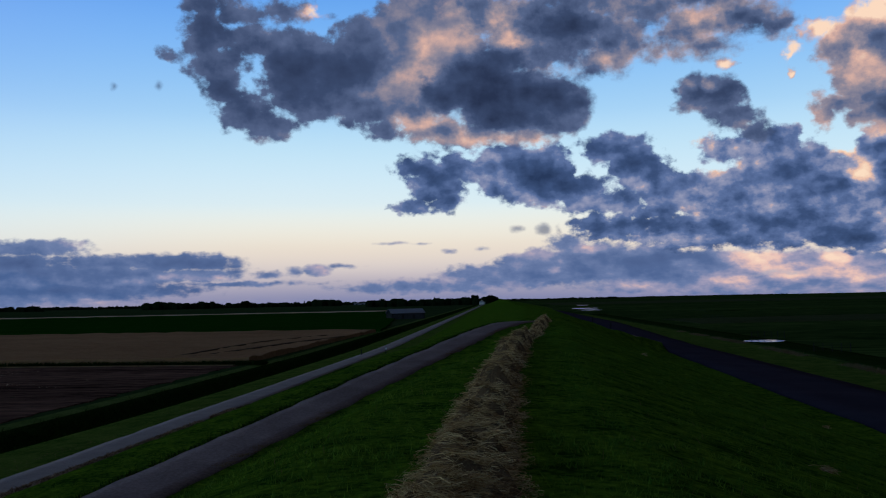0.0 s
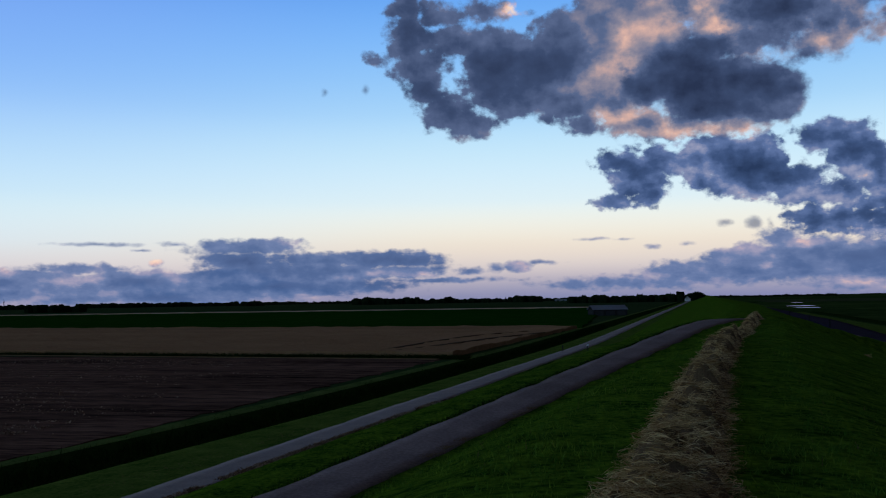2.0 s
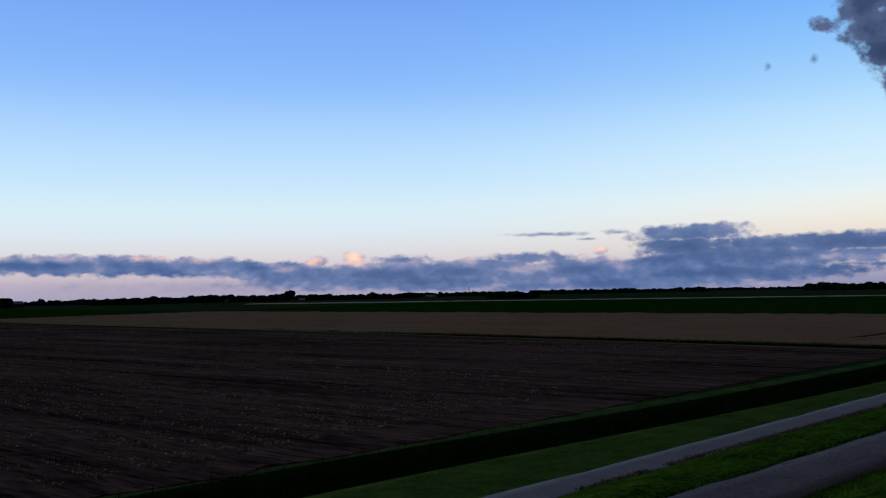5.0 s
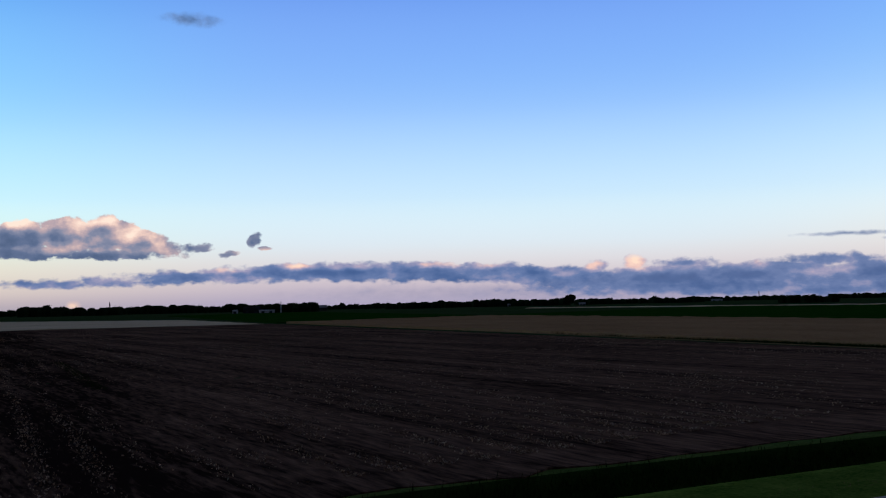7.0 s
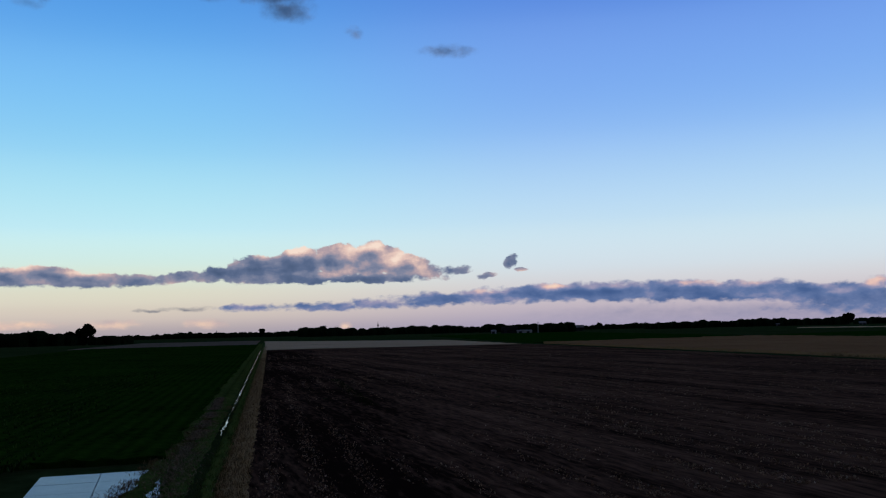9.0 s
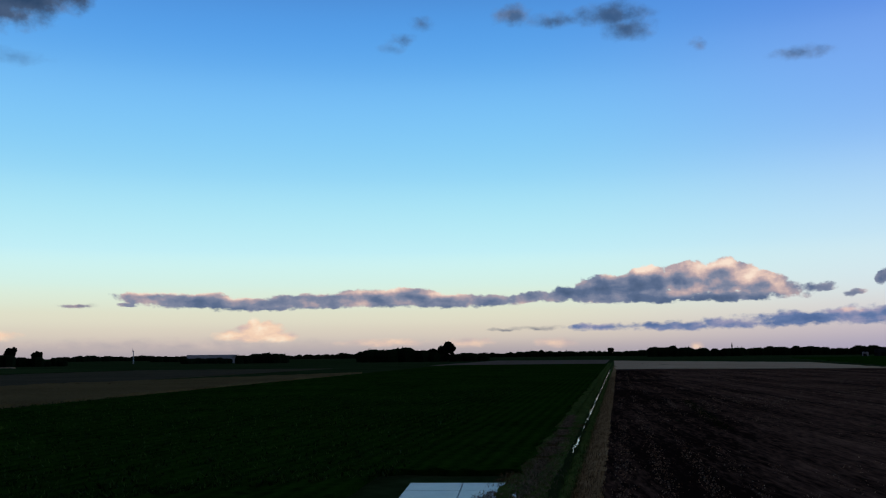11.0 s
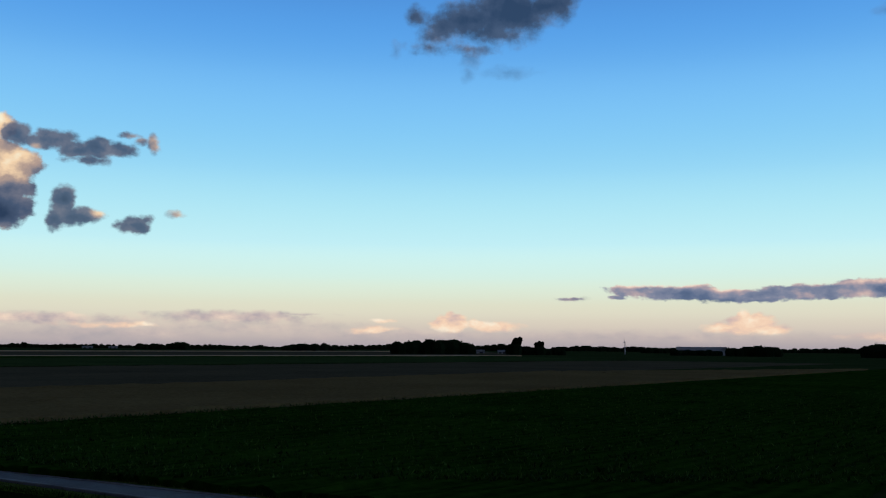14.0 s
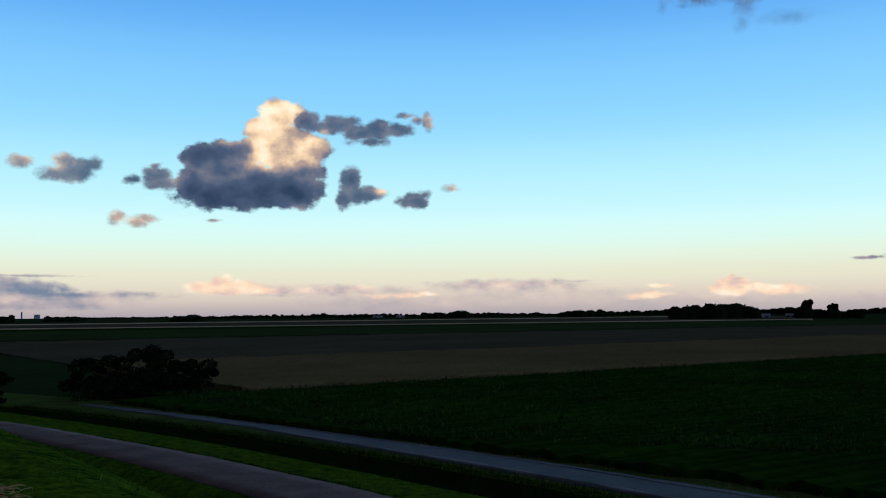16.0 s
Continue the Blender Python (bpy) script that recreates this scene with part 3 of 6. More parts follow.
    c = cloud(c, PALE_PUFFS, PALE_PUFFS_TONES, BACK_RAMP, 0.42, 0.42, 0.5, 0.92, span=s)
    c = cloud(c, SIDE_CLOUD, SIDE_CLOUD_TONES, BACK_RAMP, 0.3, 0.42, 0.4, 0.96, span=s)
    c = cloud(c, BRIGHT_CLOUD, BRIGHT_CLOUD_TONES, BACK_RAMP, 0.36, 0.5, 0.3, 1.0, 0.1, 0.3, s)
    c = cloud(c, ARM_CLOUD, ARM_CLOUD_TONES, BACK_RAMP, 0.3, 0.38, 0.4, 0.96, span=s)
    b = WT.nodes.new("ShaderNodeBackground")
    WT.links.new(c, b.inputs[0])
    return b.outputs[0]


# each stretch of the horizon is worked out by itself
shader = None
for lo, hi in ((-200, 30), (30, 62), (62, 116), (116, 400)):
    stretch = sky_between(lo, hi)
    if shader is None:
        shader = stretch
    else:
        m = WT.nodes.new("ShaderNodeMixShader")
        WT.links.new(wmath("GREATER_THAN", AZ, float(lo)), m.inputs[0])
        WT.links.new(shader, m.inputs[1])
        WT.links.new(stretch, m.inputs[2])
        shader = m.outputs[0]
out = WT.nodes.new("ShaderNodeOutputWorld")
WT.links.new(shader, out.inputs[0])

# the sun has gone behind cloud near the horizon: a weak, wide, warm light from the sea side
sun = new("sun", bpy.data.lights.new("sun", "SUN"))
sun.data.energy, sun.data.angle, sun.data.color = 0.012, radians(14), (1.0, 0.72, 0.5)
sun.matrix_world = look((90, 90, 12), (0, 0, 0))


# ---------------------------------------------------------------- materials
def material(name, dark, light, scale=2.0, fine_scale=25.0, rough=0.9, bump=0.3, spec=0.0, streak=(1, 1, 1), bump_scale=None, extra=None, ramp=(0.3, 0.7)):
    """A worn natural surface: two scales of noise between two colours, with relief."""
    m = bpy.data.materials.new(name)
    m.use_nodes = True
    t = m.node_tree
    bsdf = t.nodes["Principled BSDF"]
    co = t.nodes.new("ShaderNodeTexCoord")
    mp = t.nodes.new("ShaderNodeMapping")
    mp.inputs["Scale"].default_value = streak
    t.links.new(co.outputs["Object"], mp.inputs[0])
    a = t.nodes.new("ShaderNodeTexNoise")
    a.inputs["Scale"].default_value, a.inputs["Detail"].default_value, a.inputs["Roughness"].default_value = scale, 6, 0.6
    b = t.nodes.new("ShaderNodeTexNoise")
    b.inputs["Scale"].default_value, b.inputs["Detail"].default_value, b.inputs["Roughness"].default_value = fine_scale, 4, 0.65
    for n in (a, b):
        t.links.new(mp.outputs[0], n.inputs["Vector"])
    s = t.nodes.new("ShaderNodeMath")
    s.operation = "MULTIPLY_ADD"
    t.links.new(b.outputs["Fac"], s.inputs[0])
    s.inputs[1].default_value = 0.55
    h = t.nodes.new("ShaderNodeMath")
    h.operation = "MULTIPLY"
    t.links.new(a.outputs["Fac"], h.inputs[0])
    h.inputs[1].default_value = 0.45
    t.links.new(h.outputs[0], s.inputs[2])
    value = s.outputs[0]
    if extra:
        value = extra(t, mp.outputs[0], value)
    r = t.nodes.new("ShaderNodeMapRange")
    r.inputs["From Min"].default_value, r.inputs["From Max"].default_value = ramp
    t.links.new(value, r.inputs["Value"])
    c = t.nodes.new("ShaderNodeMix")
    c.data_type = "RGBA"
    c.inputs[6].default_value, c.inputs[7].default_value = (*dark, 1), (*light, 1)
    t.links.new(r.outputs[0], c.inputs[0])
    t.links.new(c.outputs[2], bsdf.inputs["Base Color"])
    bsdf.inputs["Roughness"].default_value = rough
    bsdf.inputs["Specular IOR Level"].default_value = spec
    if bump:
        bp = t.nodes.new("ShaderNodeBump")
        bp.inputs["Strength"].default_value, bp.inputs["Distance"].default_value = bump, bump_scale or 0.05
        t.links.new(value, bp.inputs["Height"])
        t.links.new(bp.outputs[0], bsdf.inputs["Normal"])
    return m


def strands(name, dark, light, rough=0.8, least=0.35):
    """Single stalks or blades, each of its own shade."""
    m = bpy.data.materials.new(name)
    m.use_nodes = True
    t = m.node_tree
    bsdf = t.nodes["Principled BSDF"]
    g = t.nodes.new("ShaderNodeNewGeometry")
    r = t.nodes.new("ShaderNodeValToRGB")
    r.color_ramp.elements[0].color, r.color_ramp.elements[1].color = (*dark, 1), (*light, 1)
    r.color_ramp.elements[0].position = 0.15
    co = t.nodes.new("ShaderNodeTexCoord")
    n = t.nodes.new("ShaderNodeTexNoise")
    n.inputs["Scale"].default_value, n.inputs["Detail"].default_value = 0.8, 4
    t.links.new(co.outputs["Object"], n.inputs["Vector"])
    s = t.nodes.new("ShaderNodeMath")
    s.operation = "MULTIPLY"
    t.links.new(g.outputs["Random Per Island"], s.inputs[0])
    k = t.nodes.new("ShaderNodeMapRange")
    k.inputs["From Min"].default_value, k.inputs["From Max"].default_value, k.inputs["To Min"].default_value = 0.35, 0.65, least
    t.links.new(n.outputs["Fac"], k.inputs["Value"])
    t.links.new(k.outputs[0], s.inputs[1])
    t.links.new(s.outputs[0], r.inputs[0])
    t.links.new(r.outputs[0], bsdf.inputs["Base Color"])
    bsdf.inputs["Roughness"].default_value, bsdf.inputs["Specular IOR Level"].default_value = rough, 0.05
    return m


def rows_of(period, amount, turn=0.0):
    """Adds drilled or ploughed rows to a surface."""
    def add(t, vec, value):
        mp = t.nodes.new("ShaderNodeMapping")
        mp.inputs["Rotation"].default_value = (0, 0, turn)
        t.links.new(vec, mp.inputs[0])
        w = t.nodes.new("ShaderNodeTexWave")
        w.bands_direction = "Y"
        w.inputs["Scale"].default_value = 0.31416 / period
        w.inputs["Distortion"].default_value, w.inputs["Detail"].default_value, w.inputs["Detail Scale"].default_value = 1.2, 2, 0.6
        t.links.new(mp.outputs[0], w.inputs["Vector"])
        s = t.nodes.new("ShaderNodeMath")
        s.operation = "MULTIPLY_ADD"
        t.links.new(w.outputs["Fac"], s.inputs[0])
        s.inputs[1].default_value = amount
        t.links.new(value, s.inputs[2])
        return s.outputs[0]
    return add


def darkening_rows(t, vec, value):
    """Drill rows, and soil that gets darker towards the field ditch."""
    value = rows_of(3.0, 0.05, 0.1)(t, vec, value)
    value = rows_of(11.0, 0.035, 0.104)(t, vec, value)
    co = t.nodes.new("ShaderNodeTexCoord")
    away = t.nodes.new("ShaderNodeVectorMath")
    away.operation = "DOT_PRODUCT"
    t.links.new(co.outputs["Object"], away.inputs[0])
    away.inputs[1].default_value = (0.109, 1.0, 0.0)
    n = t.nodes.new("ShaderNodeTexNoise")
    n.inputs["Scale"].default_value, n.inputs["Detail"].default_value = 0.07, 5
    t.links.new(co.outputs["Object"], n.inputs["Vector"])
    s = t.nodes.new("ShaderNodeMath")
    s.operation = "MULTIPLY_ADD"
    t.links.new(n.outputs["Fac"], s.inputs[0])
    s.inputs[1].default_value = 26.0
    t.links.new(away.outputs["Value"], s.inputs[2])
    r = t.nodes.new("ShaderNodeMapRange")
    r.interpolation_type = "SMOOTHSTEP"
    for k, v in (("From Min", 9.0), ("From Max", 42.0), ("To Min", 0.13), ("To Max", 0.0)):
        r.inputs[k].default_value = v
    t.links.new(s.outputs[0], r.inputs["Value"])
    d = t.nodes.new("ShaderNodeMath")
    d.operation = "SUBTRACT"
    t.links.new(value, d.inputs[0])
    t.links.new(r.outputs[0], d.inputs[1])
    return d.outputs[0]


M_GRASS = material("dike_grass", (0.011, 0.040, 0.004), (0.135, 0.24, 0.017), 1.3, 7, 0.85, 0.9, bump_scale=0.2, ramp=(0.40, 0.68))
M_VERGE = material("mown_verge", (0.020, 0.054, 0.006), (0.125, 0.165, 0.030), 0.6, 5, 0.9, 0.5, bump_scale=0.1, ramp=(0.36, 0.68))
M_WRACK = material("drift_litter", (0.05, 0.032, 0.02), (0.17, 0.115, 0.07), 2, 14, 0.95, 0.5)
M_MARSH = material("salt_marsh", (0.008, 0.024, 0.005), (0.068, 0.105, 0.024), 0.012, 0.3, 0.95, 0.3, streak=(0.35, 1, 1), ramp=(0.4, 0.66))
M_PLAIN = material("pasture", (0.012, 0.028, 0.008), (0.048, 0.072, 0.026), 0.02, 0.5, 0.95, 0.2)
M_ASPHALT = material("old_asphalt", (0.130, 0.094, 0.084), (0.315, 0.232, 0.205), 0.5, 11, 0.9, 0.35, 0.0, bump_scale=0.015, ramp=(0.34, 0.68))
M_SEA_ASPHALT = material("dark_asphalt", (0.024, 0.020, 0.027), (0.054, 0.044, 0.056), 0.4, 20, 0.9, 0.2, 0.0, bump_scale=0.01)
M_CONCRETE = material("worn_concrete", (0.165, 0.130, 0.114), (0.35, 0.275, 0.24), 0.5, 9, 0.9, 0.3, 0.03, bump_scale=0.01)
M_SLAB = material("wet_concrete", (0.26, 0.27, 0.29), (0.46, 0.47, 0.49), 0.5, 9, 0.35, 0.15, 0.6, bump_scale=0.01)
M_SOIL = material("bare_soil", (0.016, 0.0092, 0.0075), (0.29, 0.155, 0.102), 0.12, 2.2, 0.95, 0.6, 0.0, streak=(0.16, 1.0, 1), bump_scale=0.15, extra=darkening_rows, ramp=(0.42, 0.80))
M_WHEAT = material("ripe_wheat", (0.23, 0.122, 0.058), (0.41, 0.228, 0.112), 0.03, 1.4, 0.95, 0.5, 0.0, bump_scale=0.15, extra=rows_of(24.0, -0.05, 0.16))
M_STUBBLE_GREY = material("grey_stubble", (0.15, 0.115, 0.085), (0.26, 0.20, 0.15), 0.02, 0.8, 0.95, 0.3)
M_MEADOW = material("dull_meadow", (0.016, 0.036, 0.012), (0.060, 0.092, 0.030), 0.02, 0.6, 0.95, 0.3)
M_STUBBLE = material("pale_stubble", (0.50, 0.345, 0.21), (0.74, 0.54, 0.345), 0.02, 0.8, 0.95, 0.3)
M_GREEN = material("green_crop", (0.004, 0.024, 0.002), (0.013, 0.056, 0.005), 0.05, 1.2, 0.9, 0.6, 0.0, bump_scale=0.2, extra=rows_of(1.5, 0.1, 0.1))
M_BEET = material("dark_green_crop", (0.003, 0.015, 0.002), (0.024, 0.070, 0.007), 0.05, 1.2, 0.9, 0.6, 0.0, bump_scale=0.2, extra=rows_of(1.5, 0.12, 0.109), ramp=(0.36, 0.78))
M_BEET_LEAF = strands("beet_leaf", (0.006, 0.026, 0.003), (0.075, 0.15, 0.025))
M_TAN = material("tan_cereal", (0.102, 0.076, 0.032), (0.222, 0.165, 0.073), 0.03, 1.4, 0.95, 0.5, 0.0, bump_scale=0.15)
M_BROWN = material("brown_stubble", (0.056, 0.050, 0.031), (0.125, 0.108, 0.066), 0.03, 0.8, 0.95, 0.4, 0.0)
# this dark green also paints the shadow line along path and road edges
M_REED = material("rank_grass_and_edge_shade", (0.004, 0.013, 0.0022), (0.020, 0.042, 0.007), 0.5, 5, 0.95, 0.5)
M_BANK = material("weedy_bank", (0.018, 0.046, 0.008), (0.13, 0.17, 0.045), 0.3, 4, 0.95, 0.5)
M_DRY = material("dry_grass", (0.11, 0.070, 0.033), (0.25, 0.165, 0.085), 0.6, 8, 0.95, 0.5)
M_STRAWY = material("cut_stubble", (0.17, 0.105, 0.046), (0.52, 0.35, 0.18), 0.5, 9, 0.95, 0.6, bump_scale=0.1)
# core of the straw heap: the shade in its hollows is put into this colour
M_STRAW_SHADED = material("shaded_straw_bed", (0.035, 0.021, 0.011), (0.27, 0.17, 0.09), 5, 60, 0.8, 0.3)
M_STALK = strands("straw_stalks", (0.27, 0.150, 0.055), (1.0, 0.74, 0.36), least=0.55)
M_LEAF = material("foliage", (0.005, 0.011, 0.005), (0.020, 0.034, 0.013), 0.4, 4, 0.9, 0.3)
M_BARK = material("bark", (0.03, 0.025, 0.02), (0.08, 0.065, 0.05), 2, 20, 0.95, 0.5)
M_ROOF = material("dark_roof", (0.03, 0.03, 0.034), (0.07, 0.07, 0.075), 0.3, 4, 0.7, 0.2)
M_PALE_ROOF = material("pale_sheet_roof", (0.24, 0.25, 0.27), (0.40, 0.41, 0.44), 0.2, 3, 0.5, 0.1, 0.4)
M_WALL = material("dark_wall", (0.02, 0.02, 0.022), (0.05, 0.048, 0.046), 0.3, 4, 0.9, 0.2)
M_WHITE = material("white_wall", (0.5, 0.5, 0.52), (0.7, 0.7, 0.72), 0.3, 4, 0.8, 0.1)
M_STEEL = material("galvanised_steel", (0.2, 0.21, 0.23), (0.38, 0.39, 0.42), 2, 20, 0.45, 0.1, 0.6)
M_WATER = bpy.data.materials.new("ditch_water")
M_WATER.use_nodes = True
wb = M_WATER.node_tree.nodes["Principled BSDF"]
wb.inputs["Base Color"].default_value, wb.inputs["Roughness"].default_value = (0.012, 0.016, 0.018, 1), 0.04
wb.inputs["IOR"].default_value = 1.33


# ---------------------------------------------------------------- helpers for meshes
def mesh_object(name, verts, faces, mats, label="", category="", kind="", group="", smooth=False, parent=None, slots=None):
    me = bpy.data.meshes.new(name)
    me.from_pydata([tuple(v) for v in verts], [], [tuple(f) for f in faces])
    for m in (mats if isinstance(mats, (list, tuple)) else [mats]):
        me.materials.append(m)
    if slots is not None:
        me.polygons.foreach_set("material_index", slots)
    if smooth:
        me.polygons.foreach_set("use_smooth", [True] * len(me.polygons))
    me.update()
    ob = new(name, me)
    if parent:
        ob.parent = parent
    return tagged(ob, label, category, group, kind)


def thing(name, label, category, at=(0, 0, 0), turn=0.0, group=""):
    e = new(name)
    e.matrix_basis = pose(*at, 0, 0, turn)
    return tagged(e, label, category, group)


def part(name, bm, mat, parent, label=""):
    me = bpy.data.meshes.new(name)
    bm.to_mesh(me)
    bm.free()
    me.materials.append(mat)
    ob = new(name, me)
    ob.parent = parent
    return tagged(ob, label)


def box(bm, x0, x1, y0, y1, z0, z1, bevel=0.0):
    r = bmesh.ops.create_cube(bm, size=1)
    for v in r["verts"]:
        v.co = Vector(((x0 + x1) / 2 + v.co.x * (x1 - x0), (y0 + y1) / 2 + v.co.y * (y1 - y0), (z0 + z1) / 2 + v.co.z * (z1 - z0)))
    if bevel:
        bmesh.ops.bevel(bm, geom=list({e for v in r["verts"] for e in v.link_edges}), offset=bevel, segments=2, affect="EDGES")
    return bm


def rod(bm, a, b, r0, r1=None, n=6):
    a, b = Vector(a), Vector(b)
    q = (b - a).to_track_quat("Z", "Y").to_matrix().to_4x4()
    bmesh.ops.create_cone(bm, cap_ends=True, segments=n, radius1=r0, radius2=r0 if r1 is None else r1, depth=(b - a).length,
                          matrix=Matrix.Translation((a + b) / 2) @ q)
    return bm


# ---------------------------------------------------------------- the lie of the land
AXIS_Y = np.array([-900, -300, -160, -110, -90, -65, -45, -25, -10, 0, 30, 70, 150, 300, 600, 1500, 4900.0])
AXIS_X = np.array([300, 70, 28, 12, 6.5, 1.2, -0.9, -2.0, -1.7, -0.6, 2.1, 7.9, 15.2, 24, 42, 95, 290.0])
_y = np.arange(-900, 4900, 4.0)
_x = np.interp(_y, AXIS_Y, AXIS_X)
_k = np.exp(-np.linspace(-2, 2, 13) ** 2)
_x[6:-6] = np.convolve(_x, _k / _k.sum(), "valid")


def axis(y):
    """The middle of the dike's crest."""
    return np.interp(y, _y, _x)


PROFILE_S = [-60, -40, -38, -35, -33, -30, -26, -20, -1.8, 0, 1.8, 9.8, 15.6, 26, 31, 60]
PROFILE_Z = [0, 0, 0, -1.3, -1.3, 0.5, 0.75, 0.95, 6.95, 7.0, 6.95, 4.3, 4.1, 1.0, 0.55, 0.5]

# the same where the farm track runs beside a narrower ditch
BACK_S = [-60, -32, -31, -29.8, -27.6, -25.6, -24.5, -20, -12.5] + PROFILE_S[8:]
BACK_Z = [0, 0, -0.05, -0.8, -0.8, 0.5, 0.7, 0.8, 1.3] + PROFILE_Z[8:]

# the path up the dike: x, y, z of its middle
RAMP = np.array([(-8.5, -95, 0.95), (-12.8, -82, 1.0), (-16.0, -67, 1.15), (-17.8, -45, 1.55), (-17.2, -28, 2.15), (-14.6, -10, 2.8), (-10.0, 10, 3.75), (-7.3, 20, 4.3),
                 (-4.75, 30, 4.9), (-2.15, 40, 5.5), (0.55, 50, 6.1), (3.0, 59, 6.65), (5.4, 65, 6.98), (10, 68.5, 6.6), (14.5, 72, 5.2), (18, 77, 4.35), (20, 88, 4.2)])


def dense(path, step=1.0):
    d = np.concatenate([[0], np.cumsum(np.linalg.norm(np.diff(path, axis=0), axis=1))])
    u = np.arange(0, d[-1], step)
    p = np.stack([np.interp(u, d, path[:, i]) for i in range(path.shape[1])], 1)
    n = max(3, int(7 / step) | 1)
    pad = np.concatenate([np.repeat(p[:1], n // 2, 0), p, np.repeat(p[-1:], n // 2, 0)])
    return np.stack([np.convolve(pad[:, i], np.ones(n) / n, "valid") for i in range(path.shape[1])], 1)


RAMP_D = dense(RAMP)


def sea_reach(y):
    """The seaward slope is shorter farther on."""
    return np.interp(y, [30, 43, 60, 80, 110, 150], [1.04, 0.98, 0.89, 0.82, 0.84, 0.87])


def land(x, y):
    """The ground's height."""
    x, y = np.asarray(x, float), np.asarray(y, float)
    s = x - axis(y)
    s = np.where(s > 1.8, 1.8 + (s - 1.8) / sea_reach(y), s)
    f = np.clip((y + 14) / 16, 0, 1)
    z = np.interp(s, PROFILE_S, PROFILE_Z) * f + np.interp(s, BACK_S, BACK_Z) * (1 - f)
    near = (y > -100) & (y < 100) & (np.abs(x - axis(y)) < 30)
    if near.any():
        px, py = x[near], y[near]
        d = np.hypot(px[:, None] - RAMP_D[None, :, 0], py[:, None] - RAMP_D[None, :, 1])
        i = d.argmin(1)
        w = np.clip((d.min(1) - np.interp(py, [-25, 5], [2.0, 1.5])) / np.interp(py, [-25, 5, 48, 60], [1.6, 5.5, 5.5, 1.8]), 0, 1)
        w = w * w * (3 - 2 * w)
        z[near] = RAMP_D[i, 2] * (1 - w) + z[near] * w
    return z


S_LINES = np.concatenate([-np.geomspace(4900, 66, 16), np.arange(-60, -40, 5), np.arange(-40, -19, 1.0), np.arange(-19, 19, 0.5),
                          np.arange(19, 60, 3.0), np.geomspace(62, 4900, 16)])
Y_LINES = np.concatenate([-np.geomspace(4900, 130, 14), np.arange(-120, -30, 3.0), np.arange(-30, 0, 1.5), np.arange(0, 90, 0.7), np.arange(90, 200, 5.0),
                          np.geomspace(205, 4900, 26)])


def ground_sheet():
    ny, ns = len(Y_LINES), len(S_LINES)
    yy = np.repeat(Y_LINES, ns)
    ss = np.tile(S_LINES, ny)
    ax = axis(yy)
    xx = np.where(np.abs(ss) < 200, ax + ss, np.where(np.abs(ss) > 2000, ss, ax * (2000 - np.abs(ss)) / 1800 + ss))
    zz = land(xx.copy(), yy)
    zz = np.where(np.abs(ss) > 60, np.where(ss < 0, 0.0, 0.5), zz)
    lump = np.array([noise.noise((x * 0.35, y * 0.35, 3.0)) for x, y in zip(xx, yy)])
    beside = np.hypot(xx[:, None] - RAMP_D[None, ::3, 0], yy[:, None] - RAMP_D[None, ::3, 1]).min(1)
    lump *= np.clip((beside - 1.6) / 1.5, 0, 1) * np.where((ss > 8.5) & (ss < 18), 0, 1)
    zz = zz + lump * np.where((np.abs(ss) < 26) & (np.abs(yy) < 120), 0.05, 0.0)
    j, i = np.meshgrid(np.arange(ny - 1), np.arange(ns - 1), indexing="ij")
    a = (j * ns + i).ravel()
    faces = np.stack([a, a + 1, a + ns + 1, a + ns], 1)
    mid = np.tile((S_LINES[:-1] + S_LINES[1:]) / 2, ny - 1)
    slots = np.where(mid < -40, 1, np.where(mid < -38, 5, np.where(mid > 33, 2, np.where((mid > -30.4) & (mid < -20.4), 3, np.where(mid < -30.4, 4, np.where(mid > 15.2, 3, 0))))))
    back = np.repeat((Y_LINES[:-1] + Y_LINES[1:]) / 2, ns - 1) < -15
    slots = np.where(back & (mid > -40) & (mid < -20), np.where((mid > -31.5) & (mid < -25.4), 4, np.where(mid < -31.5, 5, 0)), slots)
    return mesh_object("ground", np.stack([xx, yy, zz], 1).tolist(), faces.tolist(), [M_GRASS, M_PLAIN, M_MARSH, M_VERGE, M_REED, M_BANK], "grassed sea dike in flat farmland beside salt marsh",
                       "ground", "structure", smooth=True, slots=slots.astype(np.int32).tolist())


ground_sheet()


